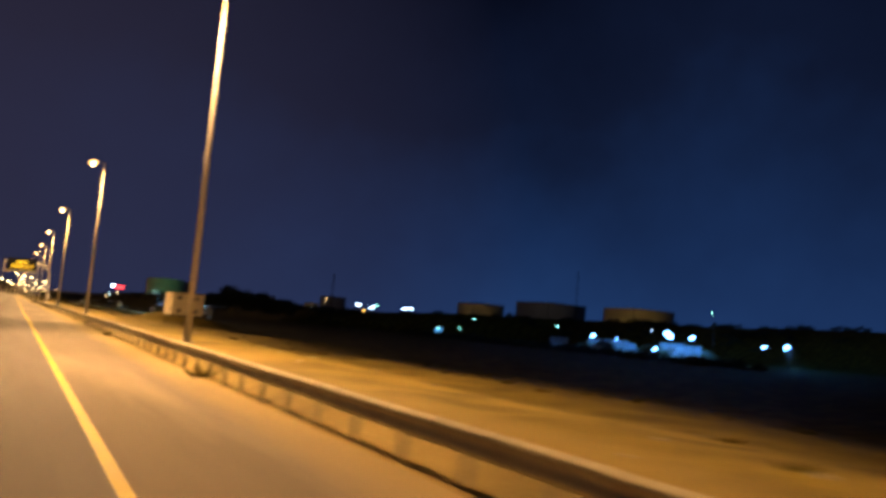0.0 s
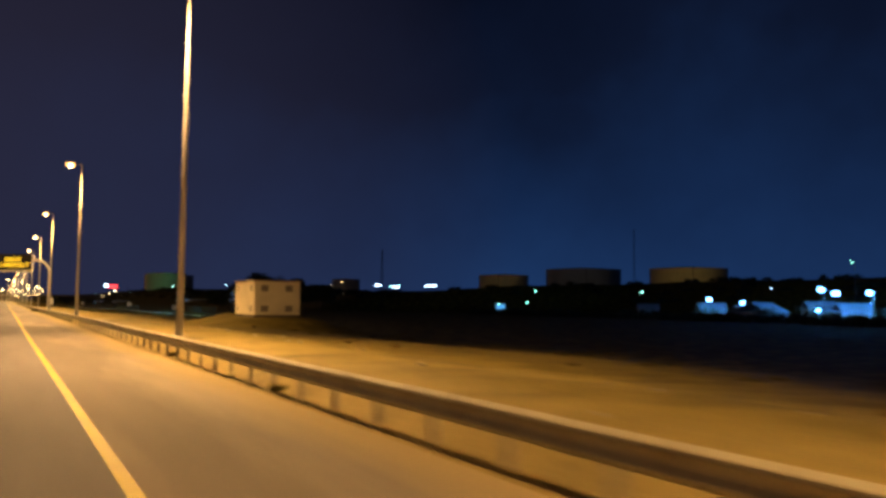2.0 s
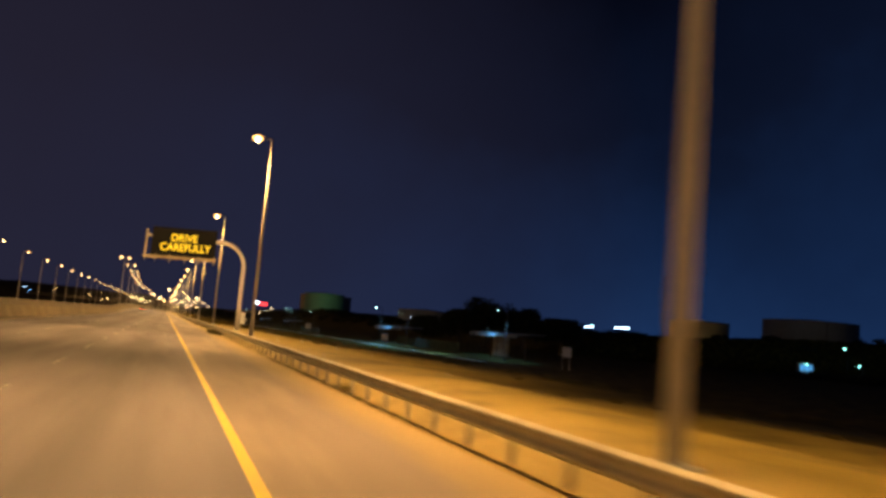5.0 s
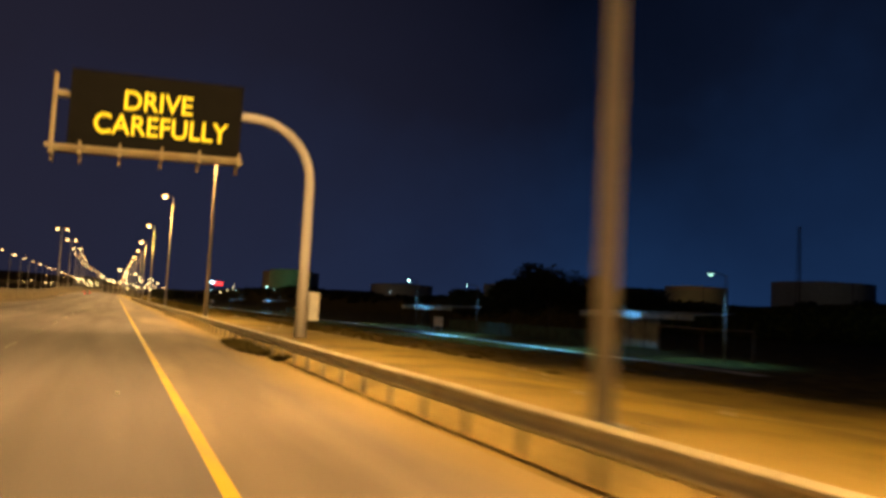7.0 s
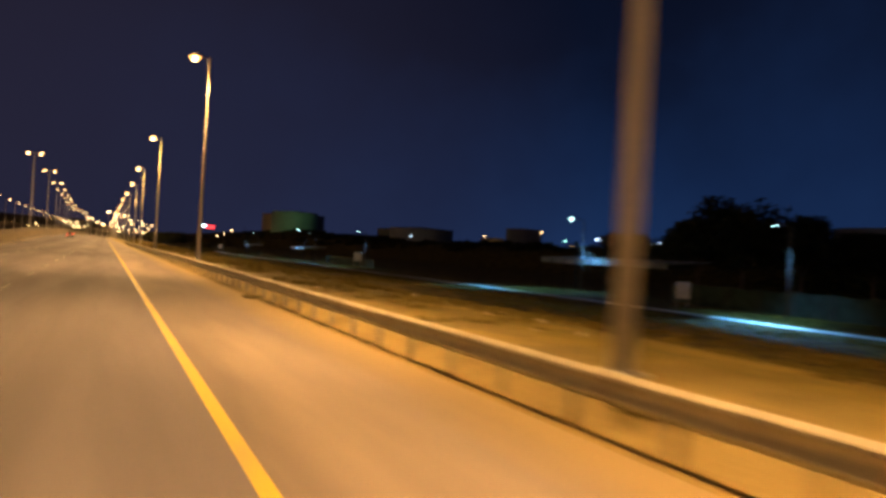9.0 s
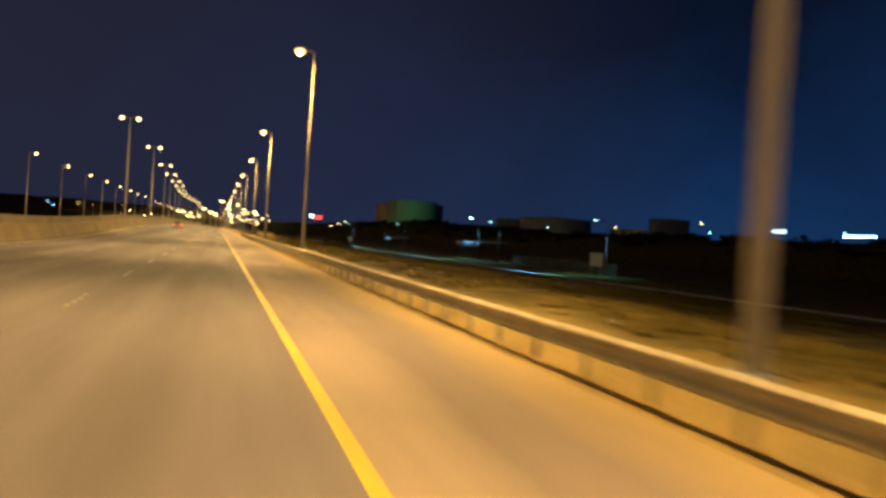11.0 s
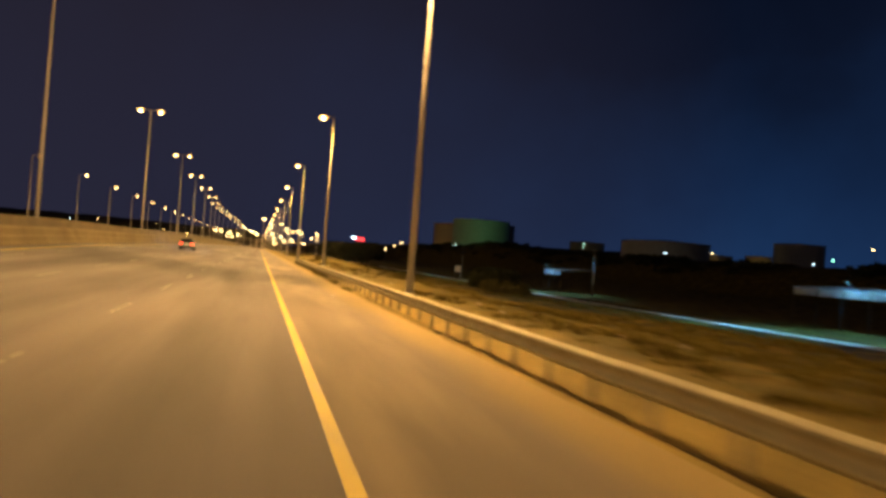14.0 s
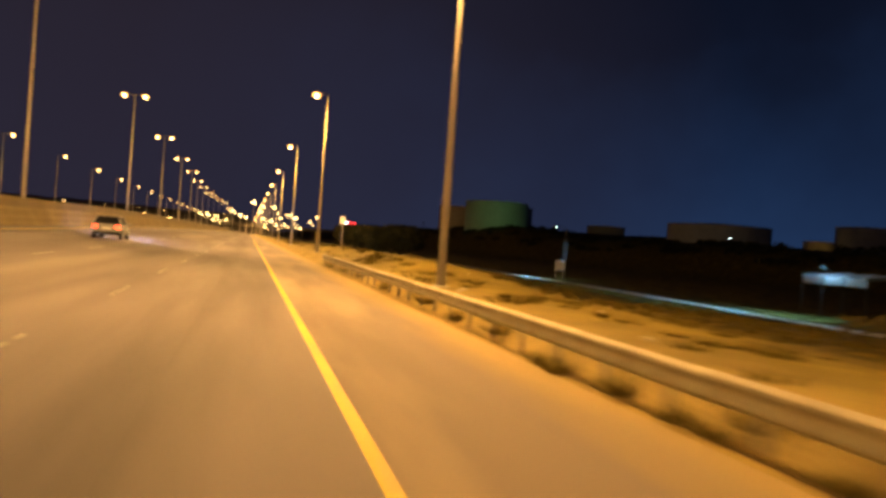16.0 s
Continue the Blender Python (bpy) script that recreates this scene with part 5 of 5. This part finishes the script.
# ---- the passing hatchback ----
PAINT = material("silver_paint", (0.26, 0.25, 0.24), (0.22, 0.21, 0.20), 2, 40, 0.75, 0.0)
GLASS_DARK = material("tinted_glass", (0.012, 0.012, 0.014), (0.01, 0.01, 0.012), 2, 40, 0.75, 0.0)
RUBBER = material("rubber", (0.02, 0.02, 0.02), (0.015, 0.015, 0.015), 4, 40, 0.8, 0.1)


def hatchback(x, y):
    ob = tagged(base_at("car", x, y, road_z(x, y)), "silver hatchback with lit red tail lights and roof spoiler", "car")
    rows = ((-2.05, 0.42, 0.80, 0.72), (-2.0, 0.32, 0.95, 0.82), (-1.2, 0.26, 0.98, 0.87), (1.0, 0.26, 0.94, 0.87), (1.75, 0.28, 0.80, 0.82), (2.1, 0.36, 0.66, 0.66))
    bm = bmesh.new()
    rings = []
    for yy, z0, z1, w in rows:
        rings.append([bm.verts.new(c) for c in ((-w * 0.94, yy, z0), (-w, yy, (z0 + z1) * 0.5), (-w * 0.93, yy, z1), (w * 0.93, yy, z1), (w, yy, (z0 + z1) * 0.5), (w * 0.94, yy, z0))])
    for a, b in zip(rings, rings[1:]):
        for k in range(6):
            bm.faces.new((a[k], a[(k + 1) % 6], b[(k + 1) % 6], b[k]))
    bm.faces.new(rings[0][::-1])
    bm.faces.new(rings[-1])
    bmesh.ops.recalc_face_normals(bm, faces=bm.faces[:])
    bmesh.ops.bevel(bm, geom=bm.edges[:], offset=0.03, segments=2, affect="EDGES")
    part("body", bm, PAINT, ob, "silver painted body", True)
    bm = bmesh.new()
    lo = [bm.verts.new(c) for c in ((-0.80, -1.92, 0.93), (0.80, -1.92, 0.93), (0.80, 1.05, 0.92), (-0.80, 1.05, 0.92))]
    hi = [bm.verts.new(c) for c in ((-0.62, -1.5, 1.40), (0.62, -1.5, 1.40), (0.62, 0.25, 1.43), (-0.62, 0.25, 1.43))]
    for k in range(4):
        bm.faces.new((lo[k], lo[(k + 1) % 4], hi[(k + 1) % 4], hi[k]))
    bm.faces.new(hi)
    bm.faces.new(lo[::-1])
    bmesh.ops.recalc_face_normals(bm, faces=bm.faces[:])
    bmesh.ops.bevel(bm, geom=bm.edges[:], offset=0.03, segments=2, affect="EDGES")
    part("cabin_glass", bm, GLASS_DARK, ob, "dark tinted windows")
    bm = bmesh.new()
    box(bm, -0.63, 0.63, -1.5, 0.28, 1.40, 1.46, 0.025)
    part("roof", bm, PAINT, ob)
    bm = bmesh.new()
    box(bm, -0.60, 0.60, -1.78, -1.46, 1.41, 1.45, 0.015)
    part("spoiler", bm, PAINT, ob, "silver roof spoiler")
    for sx in (-1, 1):
        for a, b in (((-0.79, -1.88, 0.93), (-0.62, -1.48, 1.42)), ((-0.80, 1.03, 0.92), (-0.62, 0.27, 1.43))):
            bm = bmesh.new()
            tube(bm, [(sx * -a[0], a[1], a[2]), (sx * -b[0], b[1], b[2])], 0.045, 6)
            part("pillar", bm, PAINT, ob)
        bm = bmesh.new()
        box(bm, sx * 0.66 - 0.14, sx * 0.66 + 0.14, -2.09, -1.95, 0.70, 0.86, 0.02)
        part("tail_light", bm, glow("tail_light_glass", (1.0, 0.06, 0.03), 6.0), ob, "glowing red tail light")
        bm = bmesh.new()
        box(bm, sx * 0.60 - 0.16, sx * 0.60 + 0.16, 1.98, 2.13, 0.52, 0.66, 0.02)
        part("headlight", bm, WHITE_GLASS, ob, "lit white headlight")
        bm = bmesh.new()
        box(bm, sx * 0.98 - 0.09, sx * 0.98 + 0.09, 0.62, 0.74, 0.92, 1.05, 0.02)
        part("mirror", bm, PAINT, ob)
        for wy in (-1.3, 1.3):
            bm = bmesh.new()
            tube(bm, [(sx * 0.68, wy, 0.32), (sx * 0.88, wy, 0.32)], 0.32, 20)
            wheel = part("wheel", bm, RUBBER, ob, "black tyre")
            bm = bmesh.new()
            tube(bm, [(sx * 0.86, wy, 0.32), (sx * 0.892, wy, 0.32)], 0.2, 16)
            part("rim", bm, PAINT, wheel, "silver rim")
    bm = bmesh.new()
    box(bm, -0.26, 0.26, -2.075, -2.02, 0.62, 0.74)
    part("number_plate", bm, WHITE_PAINT, ob, "pale plain plate")
    bm = bmesh.new()
    box(bm, -0.80, 0.80, -2.08, -1.9, 0.30, 0.46, 0.03)
    part("bumper", bm, DARK_METAL, ob, "dark lower bumper")
    d = spot_data("headlight_beam", (0.42, 0.50, 1.0), 20000, 54, 0.9, 0.08)
    for sx in (-0.6, 0.6):
        b = new("beam", d)
        b.parent = ob
        b.matrix_basis = Matrix.Translation((sx, 2.2, 0.6)) @ pose(0, 0, 0, 0, 0, -20 * sx) @ pose(0, 0, 0, 80, 0, 0)
    return ob


hatchback(-8.7, 459.0)


# small road sign on the verge
def verge_sign(x, y):
    ob = tagged(base_at("verge_sign", x, y, ground_z(x, y)), "small pale sign plate on a thin post by the verge", "road sign")
    bm = bmesh.new()
    tube(bm, [(0, 0, -0.3), (0, 0, 3.2)], 0.04, 8)
    part("post", bm, POLE_STEEL, ob)
    bm = bmesh.new()
    box(bm, -0.3, 0.3, -0.06, -0.03, 2.4, 3.2, 0.01)
    part("plate", bm, WHITE_BOX, ob)


verge_sign(9.6, 489.2)
